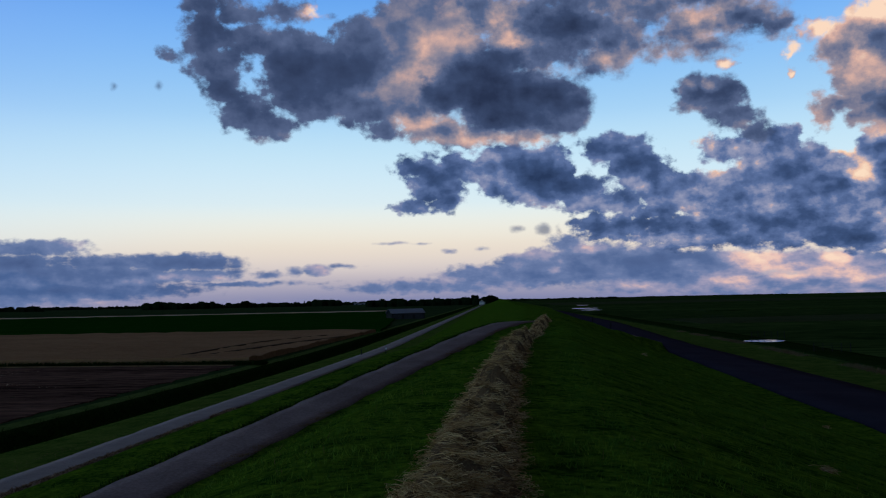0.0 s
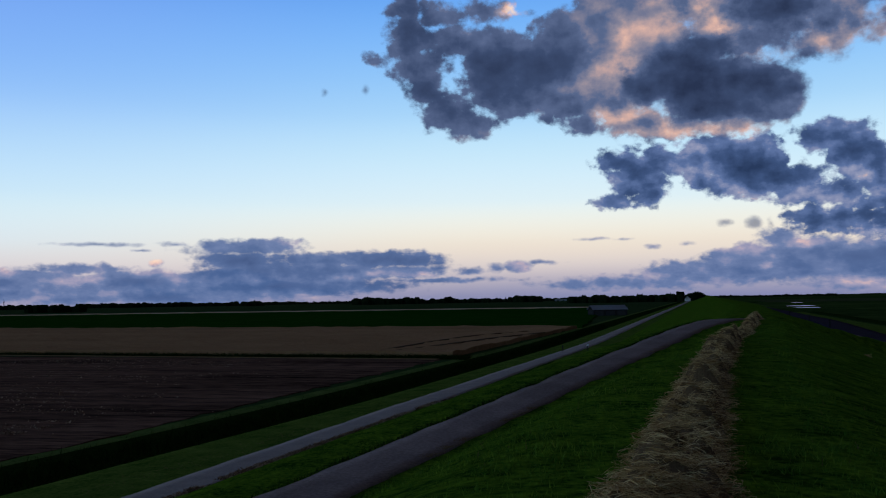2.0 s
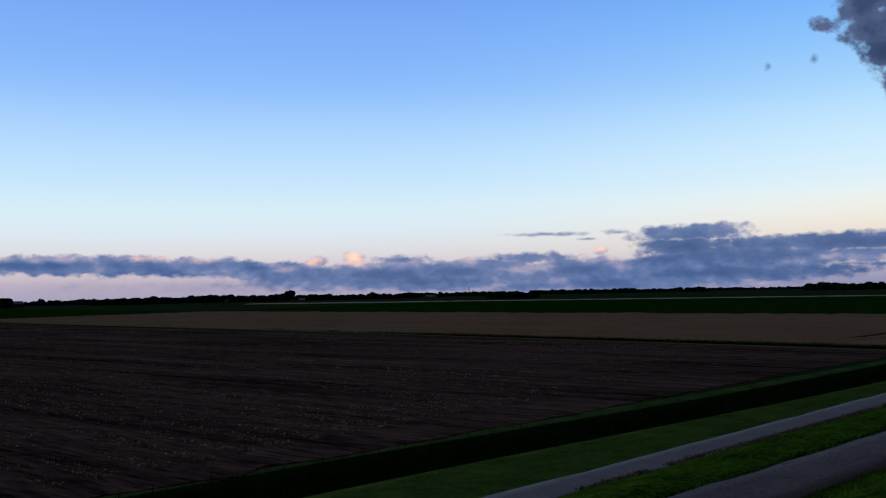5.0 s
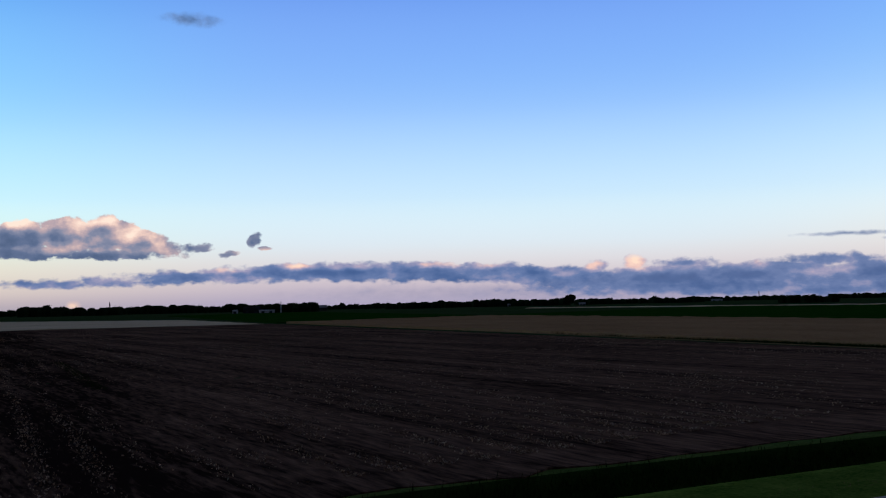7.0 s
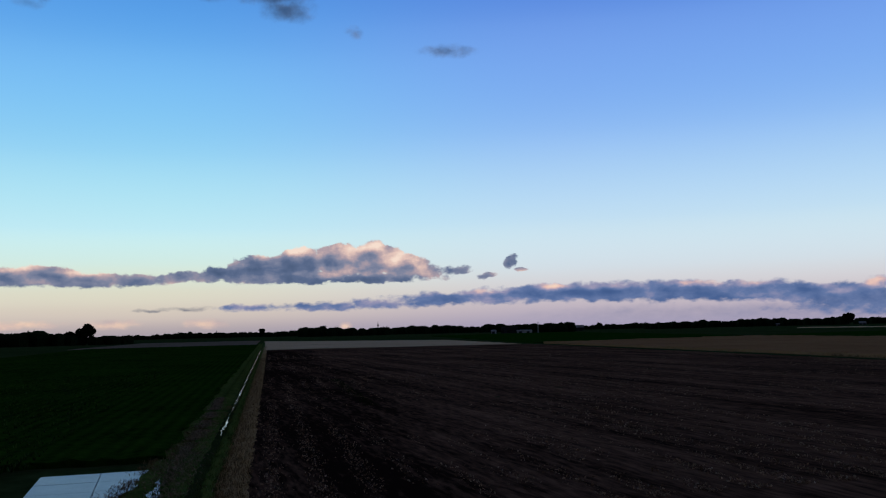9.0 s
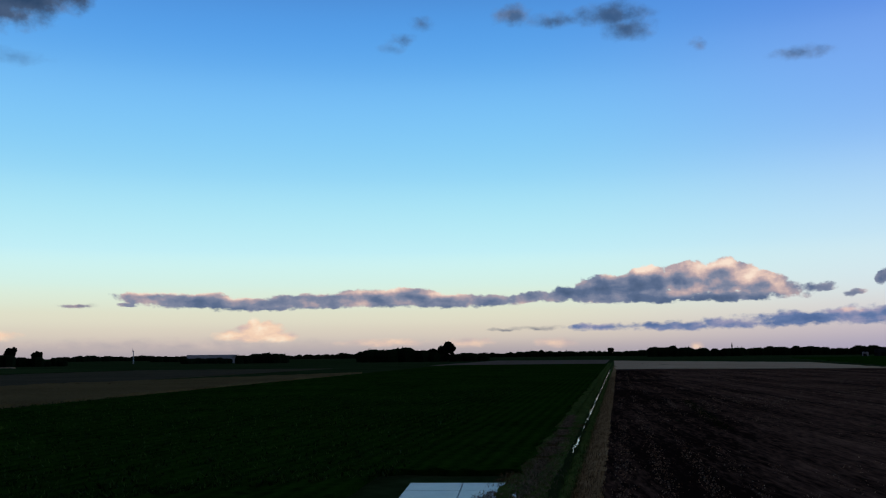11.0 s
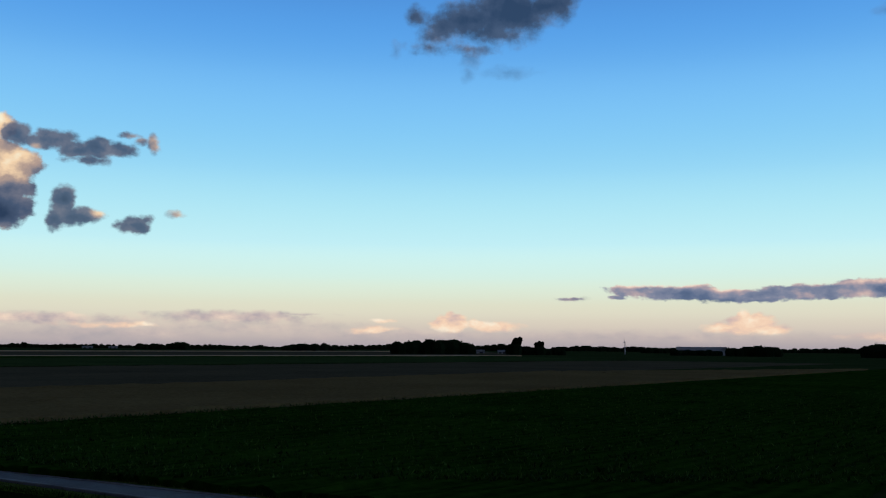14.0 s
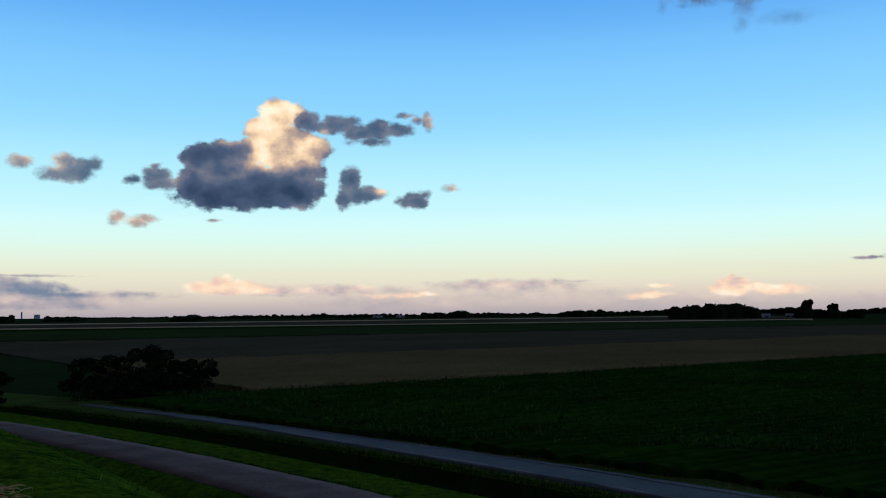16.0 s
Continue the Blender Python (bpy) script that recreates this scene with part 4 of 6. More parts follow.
def strip(name, path, width, lift, mat, label, category="road", follow=True, thick=0.12):
    """A paved way laid along a line; width is a number or one for each point."""
    p = np.asarray(path, float)
    d = np.gradient(p[:, :2], axis=0)
    d /= np.linalg.norm(d, axis=1)[:, None]
    n = np.stack([d[:, 1], -d[:, 0]], 1)
    w = np.broadcast_to(np.asarray(width, float), (len(p),))
    rows, cols = len(p), 5
    v = []
    rng = np.random.default_rng(len(name))
    for i in range(rows):
        ragged = rng.normal(0, 0.05, 2)
        for k in range(cols):
            f = k / (cols - 1) - 0.5
            off = f * w[i] + (ragged[0] if k == 0 else ragged[1] if k == cols - 1 else 0)
            v.append([p[i, 0] + n[i, 0] * off, p[i, 1] + n[i, 1] * off, 0.0])
    v = np.array(v)
    z = land(v[:, 0].copy(), v[:, 1].copy()).reshape(rows, cols) if follow else np.repeat(p[:, 2:3], cols, 1)
    z = z + lift + np.array([0, 0.02, 0.03, 0.02, 0])[None]
    v[:, 2] = z.ravel()
    low = v.copy()
    low[:, 2] -= thick
    top = len(v)
    f = []
    for i in range(rows - 1):
        for k in range(cols - 1):
            a = i * cols + k
            f.append((a, a + 1, a + cols + 1, a + cols))
        for k, s in ((0, 1), (cols - 1, -1)):
            a = i * cols + k
            q = (a, a + cols, top + a + cols, top + a)
            f.append(q if s > 0 else q[::-1])
    return mesh_object(name, np.concatenate([v, low]).tolist(), f, mat, label, category, "structure", smooth=True)


strip("path", RAMP_D[:-1], np.interp(RAMP_D[:-1, 1], [-80, -40, -24, 2, 60, 75, 90], [3.0, 3.5, 3.5, 1.95, 1.95, 3.0, 3.4]), 0.05, M_ASPHALT, "worn grey asphalt path climbing the dike", "path")
yy = np.concatenate([np.arange(-14, 200, 2.0), np.geomspace(205, 2500, 30)])
off = np.interp(yy, [-34, 25, 37, 45, 55, 66, 80, 100, 2500], [-21.4, -21.8, -22.2, -22.8, -23.5, -24.2, -24.5, -24.6, -24.3])
strip("road", np.stack([axis(yy) + off, yy], 1), 2.85, 0.035, M_CONCRETE, "narrow grey concrete road at the dike's foot")
yy = np.concatenate([np.arange(-120, 260, 3.0), np.geomspace(265, 2500, 30)])
strip("sea_road", np.stack([axis(yy) + 13.2 * sea_reach(yy), yy], 1), 4.8 * sea_reach(yy), 0.13, M_SEA_ASPHALT, "dark asphalt berm road on the seaward slope")


# ---------------------------------------------------------------- fields
def crop(name, corners, height, mat, label, category="field", nx=60, ny=30, lump=0.12, base=-0.1):
    """A stand of crop as a low uneven block: corners go round, the first two along the near edge."""
    a, b, c, d = [Vector(p) for p in corners]
    rng = np.random.default_rng(len(label))
    v, f = [], []
    for j in range(ny + 1):
        for i in range(nx + 1):
            u, w = i / nx, j / ny
            p = (a * (1 - u) + b * u) * (1 - w) + (d * (1 - u) + c * u) * w
            edge = i in (0, nx) or j in (0, ny)
            p = p + Vector((rng.normal(0, 0.25), rng.normal(0, 0.25))) * (1.0 if edge else 0.0)
            v.append((p.x, p.y, height + rng.normal(0, lump) * (0.5 + 0.5 * height)))
    n = len(v)
    ring = [i for i in range(nx + 1)] + [j * (nx + 1) + nx for j in range(1, ny + 1)] + [ny * (nx + 1) + i for i in range(nx - 1, -1, -1)] + [j * (nx + 1) for j in range(ny - 1, 0, -1)]
    for j in range(ny):
        for i in range(nx):
            q = j * (nx + 1) + i
            f.append((q, q + 1, q + nx + 2, q + nx + 1))
    for k in ring:
        v.append((v[k][0], v[k][1], base))
    for k in range(len(ring)):
        k2 = (k + 1) % len(ring)
        f.append((ring[k], n + k, n + k2, ring[k2]))
    return mesh_object(name, v, f, mat, label, category, "stuff")


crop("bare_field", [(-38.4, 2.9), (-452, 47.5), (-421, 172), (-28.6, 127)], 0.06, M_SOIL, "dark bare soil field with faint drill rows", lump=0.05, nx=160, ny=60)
crop("wheat_field", [(-28, 132), (-421, 180), (-440, 318), (-19, 250)], 0.8, M_WHEAT, "ripe brown wheat field with trodden tracks", nx=120, ny=40)
crop("green_field", [(-17, 255), (-460, 328), (-560, 660), (-30, 682)], 0.5, M_GREEN, "dark green root crop field", nx=80, ny=40)
crop("green_field", [(-428, 178), (-1000, 290), (-1100, 500), (-470, 330)], 0.5, M_GREEN, "dark green root crop field beyond the wheat", nx=60, ny=30)
crop("stubble_field", [(-456, 48), (-880, 92), (-640, 198), (-425, 170)], 0.12, M_STUBBLE, "pale harvested stubble field", nx=40, ny=20)
crop("stubble_field", [(-30, 688), (-860, 672), (-900, 716), (-30, 738)], 0.5, M_STUBBLE, "narrow pale strip of ripe cereal", nx=60, ny=4)
crop("stubble_field", [(-652, -62), (-652, 62), (-980, 98), (-1020, -20)], 0.12, M_STUBBLE_GREY, "greyish harvested stubble field beyond the beet", nx=20, ny=20)
crop("beet_field", [(-66, -13), (-66, 0.0), (-640, 62), (-640, 42)], 0.42, M_BEET, "dark green beet field beside the field ditch", nx=20, ny=160, lump=0.1)
crop("beet_field", [(-31.5, -91), (-42, -12), (-640, 43), (-640, -48)], 0.45, M_BEET, "dark green beet field with leafy rows", nx=120, ny=160, lump=0.1)
crop("cereal_field", [(-50, -160), (-46, -93), (-270, -77), (-270, -142)], 0.75, M_TAN, "tan ripening cereal field", nx=40, ny=70)
crop("cereal_field", [(-270.4, -142), (-270.4, -77), (-398, -67), (-398, -71)], 0.75, M_TAN, "narrow end of the tan cereal field", nx=20, ny=40)
crop("brown_field", [(-60, -344), (-50, -166), (-560, -112), (-560, -235)], 0.2, M_BROWN, "brown harvested field", nx=40, ny=60)
crop("pasture_field", [(-110, -560), (-66, -350), (-575, -241), (-700, -400)], 0.3, M_MEADOW, "dull green meadow beyond the brown field", nx=30, ny=40)
crop("stubble_field", [(-150, -716), (-140, -684), (-745, -420), (-790, -446)], 0.3, M_STUBBLE, "thin pale strip of stubble", nx=30, ny=4)
crop("beet_field", [(-130, -676), (-114, -568), (-704, -406), (-735, -418)], 0.25, M_BEET, "dark green strip before pale stubble", nx=30, ny=20)
crop("brown_field", [(-220, -1000), (-156, -724), (-800, -452), (-1300, -800)], 0.3, M_BROWN, "brown harvested field far off", nx=30, ny=20)
crop("stubble_field", [(-220, -1130), (-210, -1030), (-1250, -850), (-1350, -900)], 0.3, M_STUBBLE, "thin pale strip of stubble far off", nx=30, ny=4)


# ---------------------------------------------------------------- woods, trees and bushes
def blob_cloud(rng, centre, radius, n, size, squash=1.0):
    """n small bent leaf clumps in a rounded crown: vertices and triangles."""
    d = rng.normal(size=(n, 3))
    d /= np.linalg.norm(d, axis=1)[:, None]
    r = rng.uniform(0.45, 1.0, n) ** 0.5
    lobes = rng.normal(size=(5, 3))
    lobes /= np.linalg.norm(lobes, axis=1)[:, None]
    bulge = 0.72 + 0.42 * np.clip((d @ lobes.T).max(1), 0, 1)
    p = np.asarray(centre) + d * (r * bulge)[:, None] * np.asarray(radius)
    a = rng.normal(size=(n, 3))
    a /= np.linalg.norm(a, axis=1)[:, None]
    b = np.cross(a, rng.normal(size=(n, 3)))
    b /= np.linalg.norm(b, axis=1)[:, None]
    c = np.cross(a, b)
    s = (size * rng.uniform(0.55, 1.3, n))[:, None]
    v = np.stack([p + a * s, p + b * s * 0.8 + c * s * 0.2, p - a * s * 0.9, p - b * s * 0.8 - c * s * 0.25], 1).reshape(-1, 3)
    i = np.arange(n)[:, None] * 4
    f = np.concatenate([i + [[0, 1, 2]], i + [[0, 2, 3]]])
    return v, f


def heading(az, dist, z=0.0):
    a = radians(az)
    return (-math.sin(a) * dist, math.cos(a) * dist, z)


FAR_WOOD = "dark row of distant trees along the horizon"
NEAR_WOOD = "dense dark wood standing beyond the fields"


def wood(az0, az1, dist, height, label, seed, depth=0.03, spread=0.26, name="woods", gap=0.0, spacing=0.3):
    """A belt of trees between two headings, seen from the dike."""
    rng = np.random.default_rng(seed)
    length = radians(abs(az1 - az0)) * dist
    n = max(3, int(length / (height * spacing)))
    vs, fs, k = [], [], 0
    for i in range(n):
        a = az0 + (az1 - az0) * (i + rng.uniform(0, 1)) / n
        if gap and noise.noise((a * 1.7, seed, 0)) > gap:
            continue
        h = height * np.clip((1.0 if label == NEAR_WOOD else 0.84) + rng.normal(0, spread * 0.5) + 0.3 * noise.noise((a * 0.7, seed * 1.3, 0.5)), 0.45, 1.5)
        x, y, _ = heading(a, dist * (1 + rng.uniform(-depth, depth)))
        w = h * rng.uniform(0.4, 0.7)
        for cz, rz, m in ((0.62, 0.33, 34), (0.26, 0.26, 6)):
            v, f = blob_cloud(rng, (x, y, h * cz), (w, w, h * rz), m, h * 0.085)
            vs.append(v)
            fs.append(f + k)
            k += len(v)
        # the dense inside of the tree
        t = np.linspace(0, 2 * math.pi, 7)[:-1]
        ring = [np.stack([x + np.cos(t) * w * q, y + np.sin(t) * w * q, np.full(6, h * zz)], 1) for q, zz in ((0.9, 0.0), (1.0, 0.45), (0.85, 0.72), (0.4, 0.9))]
        v = np.concatenate(ring)
        f = [(r * 6 + j, r * 6 + (j + 1) % 6, (r + 1) * 6 + (j + 1) % 6) for r in range(3) for j in range(6)] + \
            [(r * 6 + j, (r + 1) * 6 + (j + 1) % 6, (r + 1) * 6 + j) for r in range(3) for j in range(6)]
        vs.append(v)
        fs.append(np.array(f) + k)
        k += len(v)
    return mesh_object(name, np.concatenate(vs).tolist(), np.concatenate(fs).tolist(), M_LEAF, label, "woods", "stuff")


wood(32.7, 26.7, 2400, 8.7, FAR_WOOD, 1)
wood(26.9, 25.0, 2200, 9.1, FAR_WOOD, 2)
wood(25.0, 23.6, 2000, 11.4, FAR_WOOD, 3)
wood(23.6, 17.9, 2600, 9.4, FAR_WOOD, 4)
wood(18.1, 14.1, 1700, 11.5, NEAR_WOOD, 5)
wood(14.5, 7.9, 1800, 10.3, FAR_WOOD, 6)
wood(8.0, 6.5, 1700, 12.3, NEAR_WOOD, 7)
wood(6.8, 3.6, 2000, 8.3, FAR_WOOD, 8)
wood(4.7, -2.7, 1250, 9.7, NEAR_WOOD, 9)
wood(-2.3, -10.8, 2600, 6.7, FAR_WOOD, 10)
wood(-10.5, -20.6, 3600, 4.7, FAR_WOOD, 11)
wood(60.6, 57.3, 1500, 10.1, NEAR_WOOD, 12)
wood(57.5, 49.4, 1600, 10.8, NEAR_WOOD, 13)
wood(48.9, 41.3, 1700, 9.7, NEAR_WOOD, 14)
wood(41.6, 36.7, 2200, 10.3, FAR_WOOD, 15)
wood(36.9, 33.9, 1150, 8.9, NEAR_WOOD, 16)
wood(34.2, 25.1, 2300, 11.9, FAR_WOOD, 17)
wood(90.0, 84.5, 2000, 11.4, FAR_WOOD, 18)
wood(84.0, 81.7, 2000, 11.4, FAR_WOOD, 19)
wood(81.8, 76.6, 1500, 13.2, NEAR_WOOD, 20)
wood(76.6, 67.2, 1600, 12.4, NEAR_WOOD, 21)
wood(67.6, 65.1, 1300, 12.8, NEAR_WOOD, 22)
wood(65.5, 56.7, 1800, 11.2, FAR_WOOD, 23)
wood(131.0, 127.2, 2200, 14.8, FAR_WOOD, 24)
wood(127.2, 122.5, 1000, 14.0, NEAR_WOOD, 25)
wood(122.5, 120.2, 1900, 13.8, FAR_WOOD, 26)
wood(120.2, 118.5, 1000, 11.4, NEAR_WOOD, 27)
wood(118.6, 116.8, 1000, 8.8, NEAR_WOOD, 28)
wood(117.2, 109.7, 2000, 11.4, FAR_WOOD, 29)
wood(107.0, 104.2, 1050, 9.8, NEAR_WOOD, 30)
wood(112.1, 109.7, 1500, 9.3, FAR_WOOD, 31)
wood(104.4, 99.5, 2000, 11.4, FAR_WOOD, 32)
wood(99.7, 94.6, 1000, 13.0, NEAR_WOOD, 33)
wood(94.0, 91.8, 1000, 7.8, NEAR_WOOD, 34)
wood(92.2, 83.7, 1900, 10.8, FAR_WOOD, 35)
wood(83.9, 79.7, 1800, 11.2, FAR_WOOD, 36)
wood(167.7, 166.6, 1500, 8.6, NEAR_WOOD, 37)
wood(164.8, 162.6, 1700, 7.9, NEAR_WOOD, 38)
wood(162.7, 158.0, 3000, 6.2, FAR_WOOD, 39)
wood(157.9, 155.9, 1300, 10.1, NEAR_WOOD, 40)
wood(156.0, 141.9, 2200, 9.1, FAR_WOOD, 41)
wood(147.8, 146.8, 1800, 8.4, FAR_WOOD, 42)
wood(142.6, 139.8, 1700, 10.6, NEAR_WOOD, 43)
wood(139.9, 133.8, 2100, 8.7, FAR_WOOD, 44)
wood(134.1, 131.0, 1500, 10.1, NEAR_WOOD, 45)


def tree(at, height, width, label, seed, clumps=900, trunk=0.22, stem=0.3, group=""):
    """A broadleaf tree: tapered trunk, limbs and an uneven crown."""
    rng = np.random.default_rng(seed)
    e = thing("tree", label, "tree", at, 0, group)
    bm = bmesh.new()
    rod(bm, (0, 0, -0.1), (0.05, 0, height * stem), trunk, trunk * 0.7, 8)
    tips = []
    for i in range(7):
        a = i * 2.4 + rng.uniform(0, 1)
        tip = (math.cos(a) * width * 0.3, math.sin(a) * width * 0.3, height * rng.uniform(0.55, 0.85))
        rod(bm, (0.05, 0, height * stem * rng.uniform(0.7, 1.0)), tip, trunk * 0.45, trunk * 0.1, 6)
        tips.append(tip)
    part("trunk", bm, M_BARK, e)
    vs, fs, k = [], [], 0
    for i, tip in enumerate([(0, 0, height * 0.5)] + tips):
        q = 0.42 if i == 0 else rng.uniform(0.19, 0.28)
        v, f = blob_cloud(rng, tip, (width * q, width * q, height * q * (1.05 if i == 0 else 0.75)), clumps // (4 if i == 0 else 8), max(0.12, height * 0.06))
        vs.append(v)
        fs.append(f + k)
        k += len(v)
    mesh_object("crown", np.concatenate(vs).tolist(), np.concatenate(fs).tolist(), M_LEAF, parent=e)
    return e


def bush(at, height, width, label, seed, clumps=5200):
    """A ragged bush of several stems with gaps between its boughs."""
    rng = np.random.default_rng(seed)
    e = thing("bush", label, "bush", at, 0, "bushes beside the track")
    boughs = []
    for i in range(13):
        a = i * 2.4 + rng.uniform(0, 0.8)
        r = width * 0.5 * rng.uniform(0.25, 0.95)
        tip = (math.cos(a) * r, math.sin(a) * r, height * rng.uniform(0.35, 0.95) * (1 - 0.35 * r / width))
        part("stem", rod(bmesh.new(), (rng.normal(0, 0.2), rng.normal(0, 0.2), -0.1), tip, 0.09, 0.02, 5), M_BARK, e)
        boughs.append(tip)
    vs, fs, k = [], [], 0
    for i, tip in enumerate(boughs + [(0, 0, height * 0.3), (width * 0.2, 0, height * 0.22), (-width * 0.2, 0, height * 0.22)]):
        q = rng.uniform(0.10, 0.21) if i < 13 else 0.3
        v, f = blob_cloud(rng, tip, (width * q, width * q, height * q * 0.9), clumps // 16, 0.15)
        vs.append(v)
        fs.append(f + k)
        k += len(v)
    mesh_object("foliage", np.concatenate(vs).tolist(), np.concatenate(fs).tolist(), M_LEAF, parent=e)
    return e


# single trees that stand out above the rows
for az, dist, h, w, seed in ((49.2, 1500, 18, 17, 61), (84.2, 1800, 16, 12, 62), (94.3, 1000, 20, 18, 63), (95.2, 1010, 14, 13, 64), (119.7, 1000, 19, 12, 65),
                             (118.3, 1005, 15, 10, 66), (-3.1, 1230, 13, 16, 67), (-2.0, 1250, 13, 10, 68), (166.5, 1480, 12, 8, 69), (12.2, 1690, 13, 14, 70)):
    tree(heading(az, dist), h, w, "tall dark tree rising above a distant tree row", seed, clumps=3200, trunk=0.4, group="trees on the horizon")

# bushes where the farm track bends
for x, y, h, w, seed in ((-32.0, -97, 4.6, 6.5, 81), (-37.3, -98, 5.4, 6.5, 82), (-42.3, -98.5, 4.3, 6.0, 83), (-22.0, -100, 1.4, 3.2, 85), (-28.0, -126, 2.0, 4.0, 86), (-34.8, -97.5, 2.6, 6.0, 87), (-40, -98, 2.6, 6.0, 88)):
    bush((x, y, float(land(np.array([x]), np.array([y]))[0])), h, w, "dark ragged bush beside the farm track", seed)


# ---------------------------------------------------------------- blades, straw and rank growth
def blades(name, xs, ys, height, width, mat, label, seed, lean=0.5, lift=0.0, category="grass", zs=None):
    """Many single blades standing on the ground, each one a bent sliver."""
    rng = np.random.default_rng(seed)
    n = len(xs)
    z = (land(np.array(xs), np.array(ys)) if zs is None else zs) + lift
    a = rng.uniform(0, 2 * math.pi, n)
    h = height * rng.uniform(0.5, 1.4, n)
    w = width * rng.uniform(0.6, 1.3, n)
    b = rng.uniform(0, 2 * math.pi, n)
    l = h * rng.uniform(0.1, lean, n)
    base = np.stack([xs, ys, z - 0.02], 1)
    side = np.stack([np.cos(a) * w, np.sin(a) * w, np.zeros(n)], 1)
    tip = base + np.stack([np.cos(b) * l, np.sin(b) * l, h], 1)
    v = np.stack([base - side, base + side, tip], 1).reshape(-1, 3)
    f = np.arange(3 * n).reshape(-1, 3)
    return mesh_object(name, v.tolist(), f.tolist(), mat, label, category, "stuff")


def scatter(rng, n, x0, x1, y0, y1, power=1.0):
    """Places that thin out towards y1."""
    return rng.uniform(x0, x1, n), y0 + (y1 - y0) * rng.uniform(0, 1, n) ** power


M_BLADE = strands("grass_blades", (0.050, 0.120, 0.010), (0.175, 0.285, 0.026), 0.85)
rng = np.random.default_rng(5)
gx, gy = scatter(rng, 130000, -10, 16, 4, 46, 1.7)
keep = (np.abs(gx - axis(gy)) > 0.5) & (np.hypot(gx[:, None] - RAMP_D[None, ::2, 0], gy[:, None] - RAMP_D[None, ::2, 1]).min(1) > 1.12)
keep &= (gx - axis(gy) < 9.6)
clump = np.array([noise.noise((x * 0.6, y * 0.6, 9.0)) for x, y in zip(gx, gy)]) > -0.25
gx, gy = gx[keep & clump], gy[keep & clump]
blades("grass", gx, gy, 0.045, 0.006, M_BLADE, "short green grass on the dike's slopes", 6, lean=1.1)
gx, gy = scatter(rng, 22000, -24, -2, -70, 3)
keep = np.hypot(gx[:, None] - RAMP_D[None, ::2, 0], gy[:, None] - RAMP_D[None, ::2, 1]).min(1) > 1.8
blades("grass", gx[keep], gy[keep], 0.06, 0.01, M_BLADE, "short green grass beside the descending path", 7, lean=1.0)
# tussocks of longer grass
tx, ty = scatter(rng, 3600, -9, 15, 5, 60, 1.5)
which = rng.integers(0, 3600, 80000)
size = rng.uniform(0.06, 0.22, 3600)
gx, gy = tx[which] + rng.normal(0, 1, 80000) * size[which], ty[which] + rng.normal(0, 1, 80000) * size[which] * 0.7
keep = (np.abs(gx - axis(gy)) > 0.6) & (np.hypot(gx[:, None] - RAMP_D[None, ::2, 0], gy[:, None] - RAMP_D[None, ::2, 1]).min(1) > 1.12) & (gx - axis(gy) < 9.6)
blades("grass", gx[keep], gy[keep], 0.075, 0.008, M_BLADE, "tussocks of longer grass on the dike's slopes", 9, lean=1.2)
# flowering stalks
gx, gy = scatter(rng, 700, -6, 14, 6, 34, 1.4)
keep = np.hypot(gx[:, None] - RAMP_D[None, ::2, 0], gy[:, None] - RAMP_D[None, ::2, 1]).min(1) > 1.3
blades("dry_stalks", gx[keep], gy[keep], 0.11, 0.004, M_DRY, "thin dry grass stalks among the turf", 8, lean=0.9)


